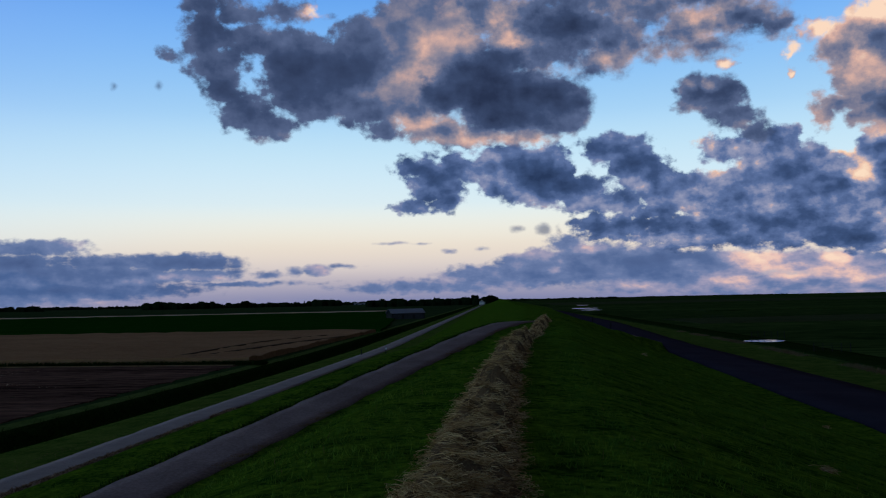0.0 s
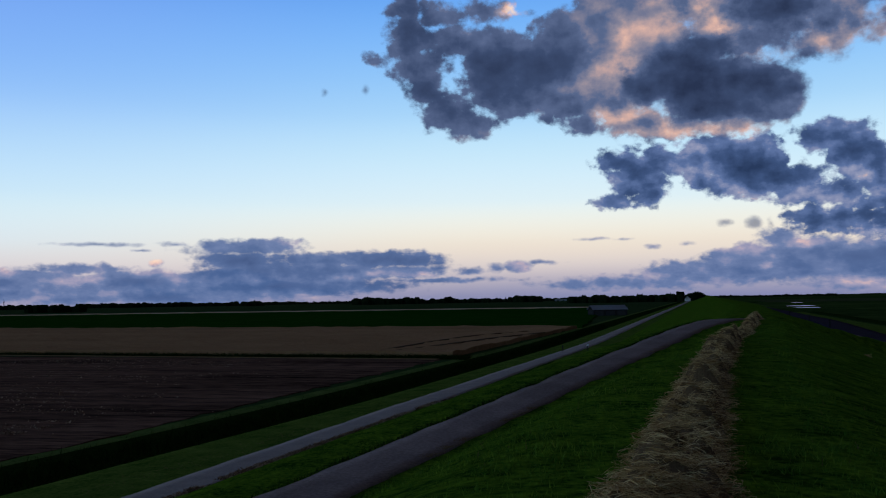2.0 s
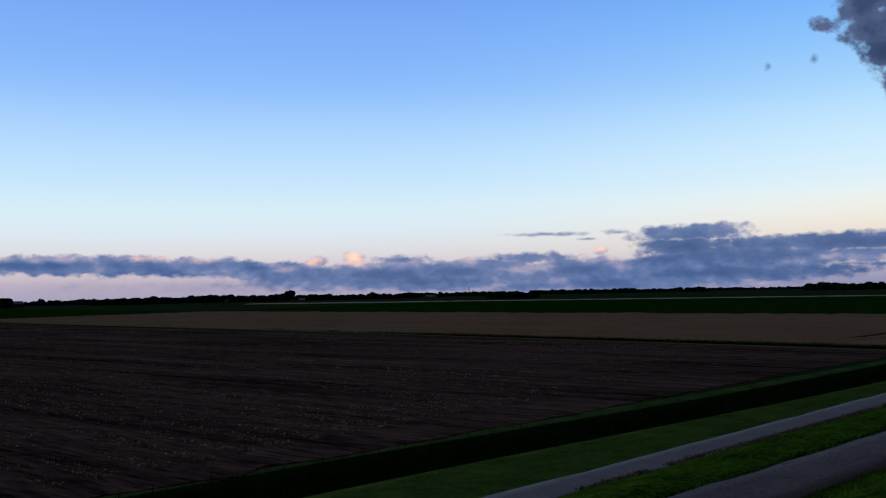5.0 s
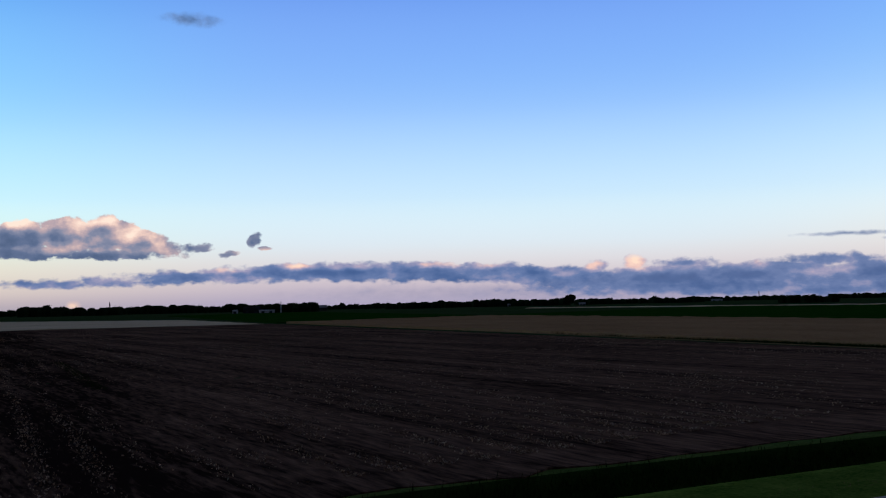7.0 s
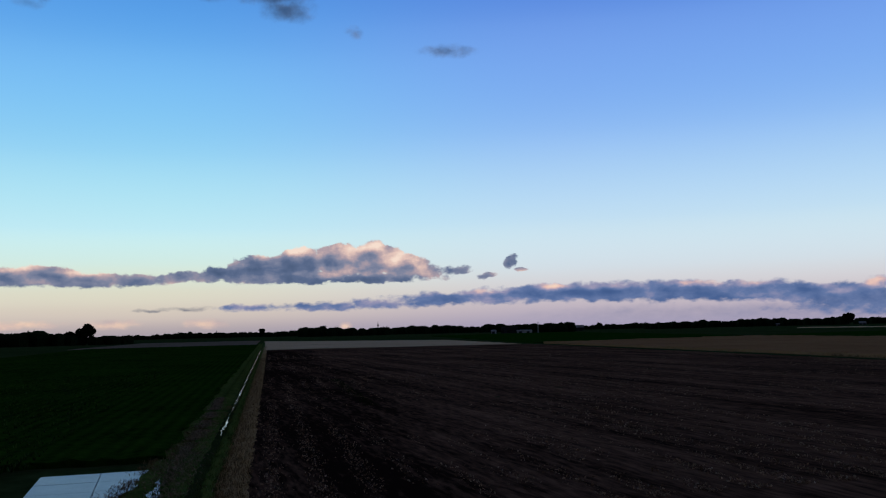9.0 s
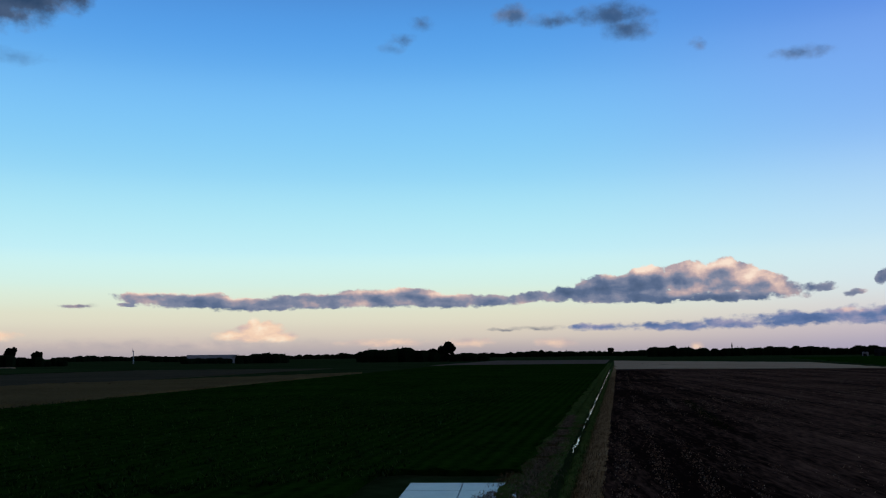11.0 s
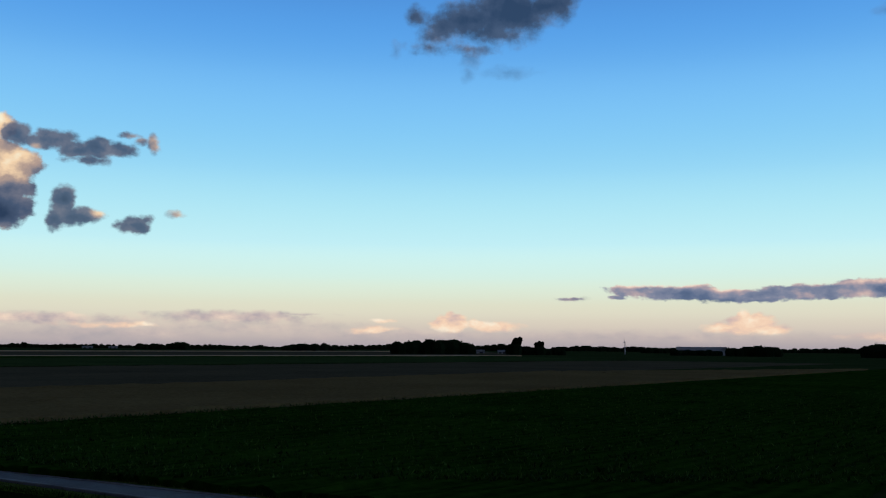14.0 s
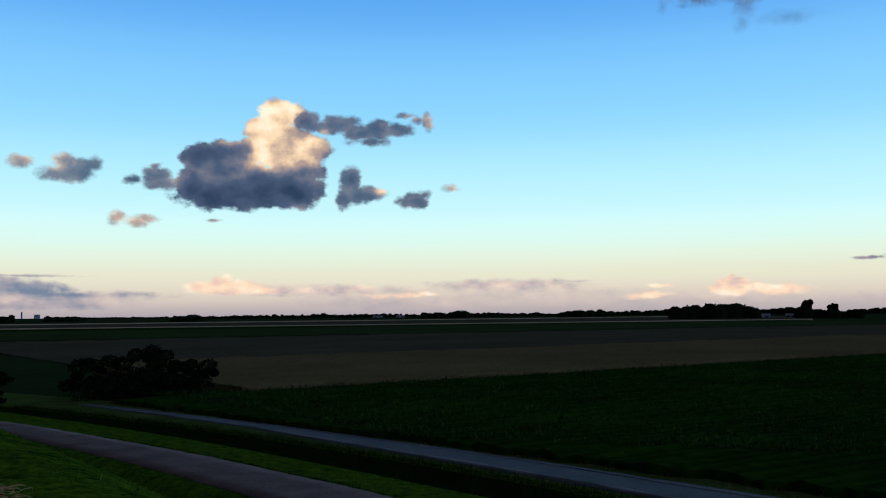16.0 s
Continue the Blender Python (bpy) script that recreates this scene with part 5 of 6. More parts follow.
def straw_row(name, line, width, height, n, seed, label, near=1.7, strand=0.25, thick=0.0017, mat=M_STRAW_SHADED, stalk=M_STALK):
    """Mown hay or flood straw lying in a long heap of tufts: a lumpy core and thousands of loose bent stalks."""
    rng = np.random.default_rng(seed)
    p = dense(np.asarray(line, float), 0.12)
    d = np.gradient(p, axis=0)
    d /= np.linalg.norm(d, axis=1)[:, None]
    nrm = np.stack([d[:, 1], -d[:, 0]], 1)
    cols = 17
    u = np.linspace(-1, 1, cols)

    def lumps(q, s):
        # folds lie across the heap, with hollows between them
        fold = abs(noise.noise((q * 2.3, s * 0.9, seed)))
        return 0.22 + 1.9 * fold + 0.9 * abs(noise.noise((q * 4.2, s * 2.2, seed + 4.0))) + 0.35 * noise.noise((q * 9.0, s * 6.0, seed + 9.0))

    half = np.array([width * 0.5 * (1 + 0.3 * noise.noise((k * 0.07, seed, 0.3)) + 0.3 * noise.noise((k * 0.31, seed, 2.3))) for k in range(len(p))])
    pts = np.zeros((len(p), cols, 3))
    for i in range(len(p)):
        for k in range(cols):
            off = u[k] * half[i]
            x, y = p[i] + nrm[i] * off
            pts[i, k] = (x, y, height * (1 - u[k] ** 2) ** 0.7 * max(0.12, lumps(i * 0.12, off)))
    flat_pts = pts.reshape(-1, 3)
    flat_pts[:, 2] += land(flat_pts[:, 0].copy(), flat_pts[:, 1].copy()) - 0.02
    a = (np.arange(len(p) - 1)[:, None] * cols + np.arange(cols - 1)[None]).ravel()
    quads = np.stack([a, a + 1, a + cols + 1, a + cols], 1)
    # stalks lie in tufts of one direction, closest together where the row starts
    tufts = max(4, n // 34)
    ti = (len(p) - 1) * rng.uniform(0, 1, tufts) ** near
    tk = np.clip(rng.normal(0, 0.55, tufts), -1.0, 1.0)
    swirl = np.array([noise.noise((a * 0.14, b * 0.9, seed + 7.0)) for a, b in zip(ti, tk)])
    tt = 2.2 * swirl + rng.normal(0, 0.6, tufts)
    which = rng.integers(0, tufts, n)
    i = np.clip(ti[which] + rng.normal(0, 1.1, n), 0, len(p) - 2).astype(int)
    k = np.clip(tk[which] + rng.normal(0, 0.16, n), -1.18, 1.18)
    off = k * half[i]
    base = np.concatenate([p[i] + nrm[i] * off[:, None], np.zeros((n, 1))], 1)
    top = pts[i, np.clip(((k + 1) / 2 * (cols - 1)).round().astype(int), 0, cols - 1), 2]
    base[:, 2] = np.where(np.abs(k) > 1, land(base[:, 0].copy(), base[:, 1].copy()), top) + rng.uniform(-0.015, 0.03, n)
    turn = tt[which] + rng.normal(0, 0.42, n)
    along = nrm[i] * np.cos(turn)[:, None] + d[i] * np.sin(turn)[:, None]
    ln = strand * rng.uniform(0.25, 1.25, n)
    tilt = rng.normal(0, 0.3, n)
    dirv = np.stack([along[:, 0] * np.cos(tilt), along[:, 1] * np.cos(tilt), np.sin(tilt) * 0.7], 1)
    wide = thick * rng.uniform(0.6, 1.5, n) * (1 + np.hypot(base[:, 0], base[:, 1]) / 22)
    sd = np.cross(dirv, rng.normal(size=(n, 3)))
    sd /= np.linalg.norm(sd, axis=1)[:, None]
    sd *= wide[:, None]
    bend = np.stack([rng.normal(0, 0.24, n), rng.normal(0, 0.24, n), np.abs(rng.normal(0.06, 0.12, n))], 1) * ln[:, None]
    rows = [base + dirv * (f * ln)[:, None] + bend * (1 - 4 * f * f) for f in (-0.5, -0.18, 0.18, 0.5)]
    v = np.stack([rows[0], rows[1] - sd, rows[1] + sd, rows[2] - sd, rows[2] + sd, rows[3]], 1).reshape(-1, 3)
    o = len(flat_pts) + np.arange(n)[:, None] * 6
    tris = np.concatenate([o + [[0, 1, 2]], o + [[1, 3, 4]], o + [[1, 4, 2]], o + [[3, 5, 4]]])
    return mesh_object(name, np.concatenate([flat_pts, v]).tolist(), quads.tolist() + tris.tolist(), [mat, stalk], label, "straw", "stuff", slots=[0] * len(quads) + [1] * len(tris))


yy = np.arange(4.0, 70, 1.0)
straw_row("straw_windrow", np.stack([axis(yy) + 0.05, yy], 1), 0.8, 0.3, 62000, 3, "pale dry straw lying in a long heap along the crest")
yy = np.arange(-6.0, -40, -1.0)
straw_row("straw_windrow", np.stack([axis(yy) - 0.2, yy], 1), 1.1, 0.25, 9000, 8, "pale dry straw heap running on behind the camera", thick=0.004)
yy = np.arange(24, 72, 1.0)
straw_row("straw_wrack", np.stack([axis(yy) + np.interp(yy, [25, 40, 54, 66], [-20.3, -20.95, -21.85, -22.45]), yy], 1), 0.36, 0.12, 4000, 4, "brown line of drift straw along the concrete road", near=1.0, thick=0.009, mat=M_WRACK, stalk=M_WRACK)
rng = np.random.default_rng(12)
yy = rng.uniform(-20, 110, 5000)
streak = np.array([noise.noise((y * 0.12, k, 2.0)) for y, k in zip(yy, rng.uniform(0, 1, 5000))])
keep = streak > 0.05
blades("mown_hay", (axis(yy) - 25.9 + rng.normal(0, 0.6, 5000))[keep], yy[keep], 0.05, 0.03, M_DRY, "thin pale hay remains on the road's verge", 13, lean=3.0)
for x, y, q in ((5.3, 13.5, 9), (10.9, 27, 11), (9.3, 44, 12)):
    straw_row("straw_wisp", [(x, y), (x + 0.35, y + 0.3), (x + 0.7, y + 0.5)], 0.25, 0.03, 90, q, "small wisp of dry straw on the turf", near=1.0)

# ditch at the dike's foot: rank grass and reeds on both banks, dark water between
rng = np.random.default_rng(15)
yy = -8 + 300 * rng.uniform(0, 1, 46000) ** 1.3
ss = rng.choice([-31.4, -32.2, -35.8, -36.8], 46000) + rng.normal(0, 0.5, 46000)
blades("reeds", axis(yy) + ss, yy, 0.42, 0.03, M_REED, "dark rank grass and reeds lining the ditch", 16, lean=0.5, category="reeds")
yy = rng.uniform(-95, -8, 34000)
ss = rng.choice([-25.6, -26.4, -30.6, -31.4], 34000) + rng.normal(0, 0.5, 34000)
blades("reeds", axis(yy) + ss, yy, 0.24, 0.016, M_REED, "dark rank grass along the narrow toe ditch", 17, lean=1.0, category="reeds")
yy = np.arange(-6, 120, 5.0)
strip("water", np.stack([axis(yy) - 34, yy, np.full(len(yy), -1.22)], 1), 2.2, 0.0, M_WATER, "dark still water in the ditch", "water", follow=False)
yy = np.arange(-120, -16, 3.0)
strip("water", np.stack([axis(yy) - 28.7, yy, np.full(len(yy), -0.62)], 1), 2.0, 0.0, M_WATER, "dark still water in the narrow ditch", "water", follow=False)

# farm track behind the ditch
track = dense(np.array([(-28.6, -93, 0), (-31.2, -80, 0), (-33.4, -66, 0), (-34.5, -54, 0), (-35.9, -37, 0), (-36.2, -26, 0), (-37.5, -14, 0), (-41, -6, 0), (-47.5, -3.6, 0.0)]))
M_TRACK = material("dusty_track", (0.055, 0.054, 0.058), (0.135, 0.133, 0.140), 0.5, 6, 0.8, 0.4, 0.2, bump_scale=0.03)
strip("farm_track", track, np.interp(track[:, 1], [-93, -85, -67, -54, -37, -5], [0.9, 1.5, 2.2, 3.3, 4.0, 4.4]), 0.05, M_TRACK, "grey rutted farm track between field and ditch")
M_RUT = material("pale_rut", (0.11, 0.108, 0.112), (0.25, 0.245, 0.25), 0.7, 5, 0.85, 0.4, 0.1, bump_scale=0.03)
rng = np.random.default_rng(18)
step = np.gradient(track[:, :2], axis=0)
step /= np.linalg.norm(step, axis=1)[:, None]
for k, (side, worn) in enumerate(((0.36, 1.0), (-0.34, 0.6))):
    gauge = np.interp(track[:, 1], [-93, -85, -67, -54, -37, -5], [0.9, 1.5, 2.2, 3.3, 4.0, 4.4])
    line = track[:, :2] + np.stack([step[:, 1], -step[:, 0]], 1) * (side * gauge)[:, None]
    broad = np.clip([worn * (0.26 + 0.3 * noise.noise((q * 0.22, k, 1.0)) + 0.2 * noise.noise((q * 0.7, k, 5.0))) for q in range(len(track))], 0.02, 0.6) * gauge * 0.45
    strip("wheel_rut", line[2:-2], broad[2:-2], 0.085, M_RUT, "pale dusty wheel rut worn along the farm track", "track", thick=0.05)
rng = np.random.default_rng(19)
i = rng.integers(0, len(track) - 1, 14000)
side = rng.choice([-1, 1], 14000) * rng.uniform(1.8, 3.6, 14000)
blades("verge_grass", track[i, 0] + side, track[i, 1] + rng.uniform(-0.5, 0.5, 14000), 0.15, 0.014, M_BANK, "rough grass on the track's verges", 20, lean=1.5)
i = rng.integers(0, len(track) - 1, 1600)
blades("verge_grass", track[i, 0] - rng.uniform(2.3, 3.6, 1600), track[i, 1] + rng.uniform(-0.5, 0.5, 1600), 0.24, 0.018, M_DRY, "dry grass tufts at the beet field's edge", 21, lean=0.8)

# concrete plates where the track meets the field
slab = thing("concrete_slab", "pale wet concrete plates laid at the field's corner", "slab", (-47.4, -7.1, 0))
plate_mesh = None
for i in range(4):
    for j in range(2):
        if plate_mesh is None:
            bm = box(bmesh.new(), -3.48, 0, 0, 3.46, -0.02, 0.14, 0.02)
            first = part("plate", bm, M_SLAB, slab)
            plate_mesh = first.data
            ob = first
        else:
            ob = new("plate", plate_mesh)
            ob.parent = slab
        ob.matrix_basis = pose(-3.5 * i, 3.5 * j, 0.004 * ((i + j) % 2), 0, 0.15 * ((i * j) % 2), 0)


M_TRODDEN_EARTH = material("trodden_earth", (0.10, 0.075, 0.048), (0.42, 0.30, 0.215), 0.8, 5, 0.95, 0.6, bump_scale=0.1)


# ---------------------------------------------------------------- field ditch between the crops
def canal_line(x):
    return 0.8 - 0.1095 * (x + 45)


xs = np.concatenate([np.arange(-46, -200, -3.0), -np.geomspace(200, 705, 30)])
rng = np.random.default_rng(23)
q = np.concatenate([np.arange(-80, -200, -1.2), -np.geomspace(202, 470, 50)])
wide = np.array([0.32 + 1.7 * noise.noise((x * 0.085, 2.0, 0.0)) + 0.6 * noise.noise((x * 0.4, 7.0, 0.0)) for x in q])
for k in range(0, len(q) - 12, 12):
    g = slice(k, k + 13)
    strip("water", np.stack([q[g], canal_line(q[g]) + rng.normal(0, 0.07, len(q[g])), np.full(len(q[g]), 0.075)], 1), 0.34 * np.clip(wide[g], 0.004, 1.1), 0.0, M_WATER,
          "bright open water in the field ditch", "water", follow=False, thick=0.05)


def bank(name, offset, width, height, mat, label, seed, x_end=-700, waver=0.1):
    """A low uneven bank that follows the field ditch."""
    rng = np.random.default_rng(seed)
    q = np.concatenate([np.arange(-46, -180, -1.0), -np.geomspace(181, -x_end, 60)])
    v, f = [], []
    for i, x in enumerate(q):
        wob = rng.normal(0, waver)
        for k, (a, h) in enumerate(((-0.5, -0.1), (-0.38, 0.55), (-0.1, 1.0), (0.2, 0.8), (0.42, 0.45), (0.5, -0.1))):
            v.append((x, canal_line(x) + offset + a * width + wob, max(-0.05, h * height * rng.uniform(0.75, 1.25))))
        if i:
            for k in range(5):
                a = (i - 1) * 6 + k
                f.append((a, a + 1, a + 7, a + 6))
    return mesh_object(name, v, f, mat, label, "bank", "stuff")


bank("ditch_bank", -1.15, 1.5, 0.3, M_BANK, "dark grassy bank of the field ditch", 31)
bank("ditch_bank", -2.9, 2.0, 0.22, M_BANK, "mown green strip beside the field ditch", 32)
bank("ditch_bank", 0.75, 0.8, 0.3, M_BANK, "weedy bank of the field ditch", 33)
# trodden edge of the beet field: patches of dry grass and bare earth
q = rng.uniform(-125, -47, 9000)
middle = np.interp(q, [-124, -105, -88, -74, -66, -60, -54, -47], [7.3, 5.5, 3.8, 2.4, 1.5, 0.9, 0.4, 0.1])
broad = np.interp(q, [-124, -100, -70, -58, -47], [0.25, 0.4, 0.55, 0.7, 0.4])
patchy = np.array([noise.noise((x * 0.22, 5.0, 0.0)) + 0.5 * noise.noise((x * 0.9, 2.0, 4.0)) for x in q]) > -0.15
blades("dry_weeds", q[patchy], (middle + rng.normal(0, 1, 9000) * broad)[patchy], 0.12, 0.035, M_TRODDEN_EARTH, "trampled dry grass along the beet field", 45, lean=2.6, zs=np.full(int(patchy.sum()), 0.3))
bank("stubble_strip", 2.05, 1.9, 0.16, M_STRAWY, "strip of dry trampled stubble beside bare soil", 60, x_end=-560, waver=0.12)
u = rng.uniform(0, 1, 16000) ** 1.5
xx = -46 - u * 330
blades("stubble_stalks", xx, canal_line(xx) + 2.0 + rng.choice([-0.75, -0.4, 0.0, 0.35, 0.7], 16000) + rng.normal(0, 0.14, 16000), 0.17, 0.02, M_STRAWY, "dry stubble stalks in uneven lines", 61, lean=1.3, zs=np.full(16000, 0.1))
q = rng.uniform(0, 1, 9000) ** 1.6
xs = -46 - q * 260
for offs, spread, h, m, label, seed in ((0.75, 0.3, 0.3, M_BANK, "weeds on the ditch bank", 41), (-1.2, 0.5, 0.3, M_BANK, "weeds on the ditch's far bank", 42), (1.9, 0.5, 0.28, M_DRY, "dry stubble stalks beside the ditch", 43)):
    xx = xs[rng.integers(0, 9000, 5000)]
    blades("weeds", xx, canal_line(xx) + offs + rng.normal(0, spread, 5000), h, 0.02, m, label, seed, lean=0.6, zs=np.full(5000, 0.15))
xx = rng.uniform(-110, -50, 5200)
ragged_edge = np.array([noise.noise((x * 0.16, 6.0, 3.0)) for x in xx])
keep = ragged_edge > -0.12
xx = xx[keep]
blades("dry_weeds", xx, canal_line(xx) - 3.4 + rng.normal(0, 0.5, len(xx)) - 0.05 * (xx + 60), 0.2, 0.03, M_DRY, "flattened dry weeds beside the beet field", 44, lean=1.8, zs=np.full(len(xx), 0.12))

M_LITTER = strands("crop_litter", (0.12, 0.070, 0.042), (0.66, 0.43, 0.29), least=0.35)
# straw and stalk litter lying in the drill rows of the bare field
rng = np.random.default_rng(51)
n = 150000
row = rng.integers(0, 46, n)
u = rng.uniform(0, 1, n) ** 1.7
fx = -41 - u * 330
fy = 5 - 0.109 * (fx + 45) + row * 2.75 + rng.normal(0, 0.42, n)
patch = np.array([noise.noise((x * 0.035, y * 0.06, 1.0)) + 0.6 * noise.noise((x * 0.15, y * 0.2, 5.0)) for x, y in zip(fx, fy)])
keep = (patch > rng.uniform(-0.2, 0.6, n)) & (fy < 122 - 0.148 * (fx + 34))
spots = [(-66.5, 36.5, 5.0, 420), (-62, 27, 4.0, 260), (-54, 58, 6.0, 420), (-70, 50, 7.0, 260), (-49, 66, 5.0, 240), (-150, 40, 9.0, 200)]
fx, fy = [fx[keep]], [fy[keep]]
for sx, sy, sr, sn in spots:
    q = rng.normal(0, sr, sn)
    fx.append(sx + q)
    fy.append(sy - 0.109 * q + rng.normal(0, 0.8, sn))
fx, fy = np.concatenate(fx), np.concatenate(fy)
n = len(fx)
a = rng.uniform(0, 3.2, n)
ln = rng.uniform(0.02, 0.085, n)
wd = rng.uniform(0.007, 0.022, n)
c = np.stack([fx, fy, np.full(n, 0.13)], 1)
d1 = np.stack([np.cos(a) * ln, np.sin(a) * ln, rng.normal(0, 0.02, n)], 1)
d2 = np.stack([-np.sin(a) * wd, np.cos(a) * wd, rng.uniform(0.0, 0.05, n)], 1)
v = np.stack([c - d1 - d2, c + d1 - d2, c + d1 * 0.8 + d2, c - d1 * 0.9 + d2], 1).reshape(-1, 3)
mesh_object("crop_litter", v.tolist(), np.arange(4 * n).reshape(-1, 4).tolist(), M_LITTER, "pale straw litter in the drill rows", "litter", "stuff")

# leaf rows of the beet nearest to the dike
rng = np.random.default_rng(52)
n = 26000
u, w = rng.uniform(0, 1, n) ** 1.8, rng.uniform(0, 1, n)
bx = -37 - 26 * np.clip((w - 0.55) / 0.45, 0, 1) - u * 150
by = -96 + w * 86 - 0.06 * (bx + 40)
by = np.round(by / 0.75) * 0.75 + rng.normal(0, 0.1, n)
blades("beet_leaves", bx, by, 0.3, 0.09, M_BEET_LEAF, "leafy beet plants in close rows", 53, lean=1.3, category="crop", zs=np.full(n, 0.38))
# dark rank edge below the wheat
rng = np.random.default_rng(54)
u = rng.uniform(0, 1, 30000) ** 1.4
ex = -25 - u * 409
ey = 130 - 0.152 * (ex + 34) + rng.normal(0, 0.9, 30000)
blades("rank_edge", ex, ey, 0.55, 0.06, M_REED, "dark weedy strip between soil and wheat", 55, lean=0.9, zs=np.zeros(30000))
xs = -np.geomspace(29, 430, 60)
strip("mown_edge", np.stack([xs, 127.6 - 0.15 * (xs + 34), np.full(60, 0.16)], 1), 0.9, 0.0, M_DRY, "pale mown edge of the bare field", "verge", follow=False, thick=0.1)


# ---------------------------------------------------------------- buildings and masts inland
def barn(at, turn, length, width, wall, ridge, roof_mat, wall_mat, label, name="barn", doors=2):
    e = thing(name, label, "barn", at, turn)
    part("walls", box(bmesh.new(), -length / 2, length / 2, -width / 2, width / 2, -0.2, wall), wall_mat, e)
    for s in (1, -1):
        bm = bmesh.new()
        v = [bm.verts.new(p) for p in ((-length / 2 - 0.4, s * (width / 2 + 0.5), wall - 0.12), (length / 2 + 0.4, s * (width / 2 + 0.5), wall - 0.12),
                                       (length / 2 + 0.4, 0, ridge), (-length / 2 - 0.4, 0, ridge))]
        bm.faces.new(v if s < 0 else v[::-1])
        g = bmesh.ops.solidify(bm, geom=bm.faces[:], thickness=0.15)
        part("roof", bm, roof_mat, e)
    for s in (1, -1):
        bm = bmesh.new()
        v = [bm.verts.new(p) for p in ((s * length / 2, -width / 2, wall - 0.05), (s * length / 2, width / 2, wall - 0.05), (s * length / 2, 0, ridge - 0.15))]
        bm.faces.new(v if s > 0 else v[::-1])
        bmesh.ops.solidify(bm, geom=bm.faces[:], thickness=0.1)
        part("gable", bm, wall_mat, e)
    for k in range(doors):
        x = (k + 0.5) / doors * length - length / 2
        part("door", box(bmesh.new(), x - 2, x + 2, -width / 2 - 0.06, -width / 2 - 0.01, 0.0, wall * 0.8), M_ROOF, e)
    return e


barn((-17.4, 421, 0), 18, 15.5, 10, 2.7, 4.6, M_PALE_ROOF, M_WALL, "low dark barn with a pale sheet roof", doors=3)
x, y, _ = heading(108.6, 1150)
barn((x, y, 0), 108.6, 58, 22, 5.0, 10.0, M_WHITE, M_WHITE, "large white farm shed with a pale roof", "farm_shed", doors=0)
wood(110.3, 107.5, 1100, 6.2, NEAR_WOOD, 46)
x, y, _ = heading(107.2, 1140)
barn((x, y, 0), 17, 12, 14, 6, 9.5, M_PALE_ROOF, M_WHITE, "white gabled farm shed beside the long shed", "farm_shed", 1)
x, y, _ = heading(68.9, 1250)
barn((x, y, 0), 60, 22, 12, 4, 9, M_ROOF, M_WALL, "dark farmhouse with a steep roof among trees", "farmhouse", 2)
x, y, _ = heading(68.0, 1230)
barn((x, y, 0), 67, 20, 9, 3.0, 4.2, M_WHITE, M_WHITE, "low white farm building beside the farmhouse", "farm_shed", 2)
x, y, _ = heading(69.9, 1240)
barn((x, y, 0), 60, 6, 6, 3.5, 5.0, M_WHITE, M_WHITE, "small white outbuilding beside the farmhouse", "farm_shed", 1)
x, y, _ = heading(65.3, 1500)
barn((x, y, 0), 60, 50, 14, 5, 9, M_STEEL, M_WALL, "grey farm sheds beyond the tree clump", "farm_shed", 3)
x, y, _ = heading(-2.45, 1190)
barn((x, y, 0), 80, 9, 7, 4, 7, M_ROOF, M_WHITE, "white house with a dark roof among trees", "farmhouse", 2)
for az, dist, l, label in ((1.5, 1950, 40, "long pale roof far beyond the fields"), (5.2, 1960, 30, "pale roof of a distant farm"), (40.5, 2100, 30, "pale distant shed before a tree row"),
                           (52.8, 1580, 22, "pale farm roof in a tree row"), (48.5, 1480, 12, "pale house front beneath a round tree"), (145.4, 2000, 26, "white shed in a distant tree row"),
                           (144.0, 2000, 22, "white shed in a distant tree row"), (120.6, 1150, 14, "white farm wall between trees"), (122.1, 1180, 20, "white farm wall between trees")):
    x, y, _ = heading(az, dist)
    barn((x, y, 0), az, l * 0.8, 10, 2.6, 4.6, M_PALE_ROOF, M_STEEL, label, "farm_shed", 2)


def mast(az, dist, height, radius, label, name, mat, top=None):
    e = thing(name, label, "mast", heading(az, dist))
    part("shaft", rod(bmesh.new(), (0, 0, -0.2), (0, 0, height), radius, radius * 0.55, 10), mat, e)
    bm = bmesh.new()
    if top == "drum":
        rod(bm, (0, 0, height - 3), (0, 0, height), radius * 1.6, radius * 1.6, 10)
        rod(bm, (0, 0, height), (0, 0, height + 4), 0.12, 0.05, 5)
        part("antenna", bm, M_STEEL, e)
    elif top == "rotor":
        box(bm, -0.35, 0.35, -0.9, 0.7, height - 0.3, height + 0.5, 0.12)
        part("nacelle", bm, mat, e)
        for k in range(3):
            a = radians(90 + 120 * k)
            blade = rod(bmesh.new(), (math.cos(a) * 0.2, -1.0, height + 0.1 + math.sin(a) * 0.2), (math.cos(a) * 4.4, -1.0, height + 0.1 + math.sin(a) * 4.4), 0.3, 0.08, 5)
            part("blade", blade, mat, e)
    elif top == "spire":
        rod(bm, (0, 0, height), (0, 0, height * 1.55), radius * 1.05, 0.05, 8)
        part("spire", bm, M_ROOF, e)
    else:
        rod(bm, (0, 0, height), (0, 0, height + 0.5), radius * 0.9, radius * 0.3, 8)
        part("cap", bm, M_STEEL, e)
    return e


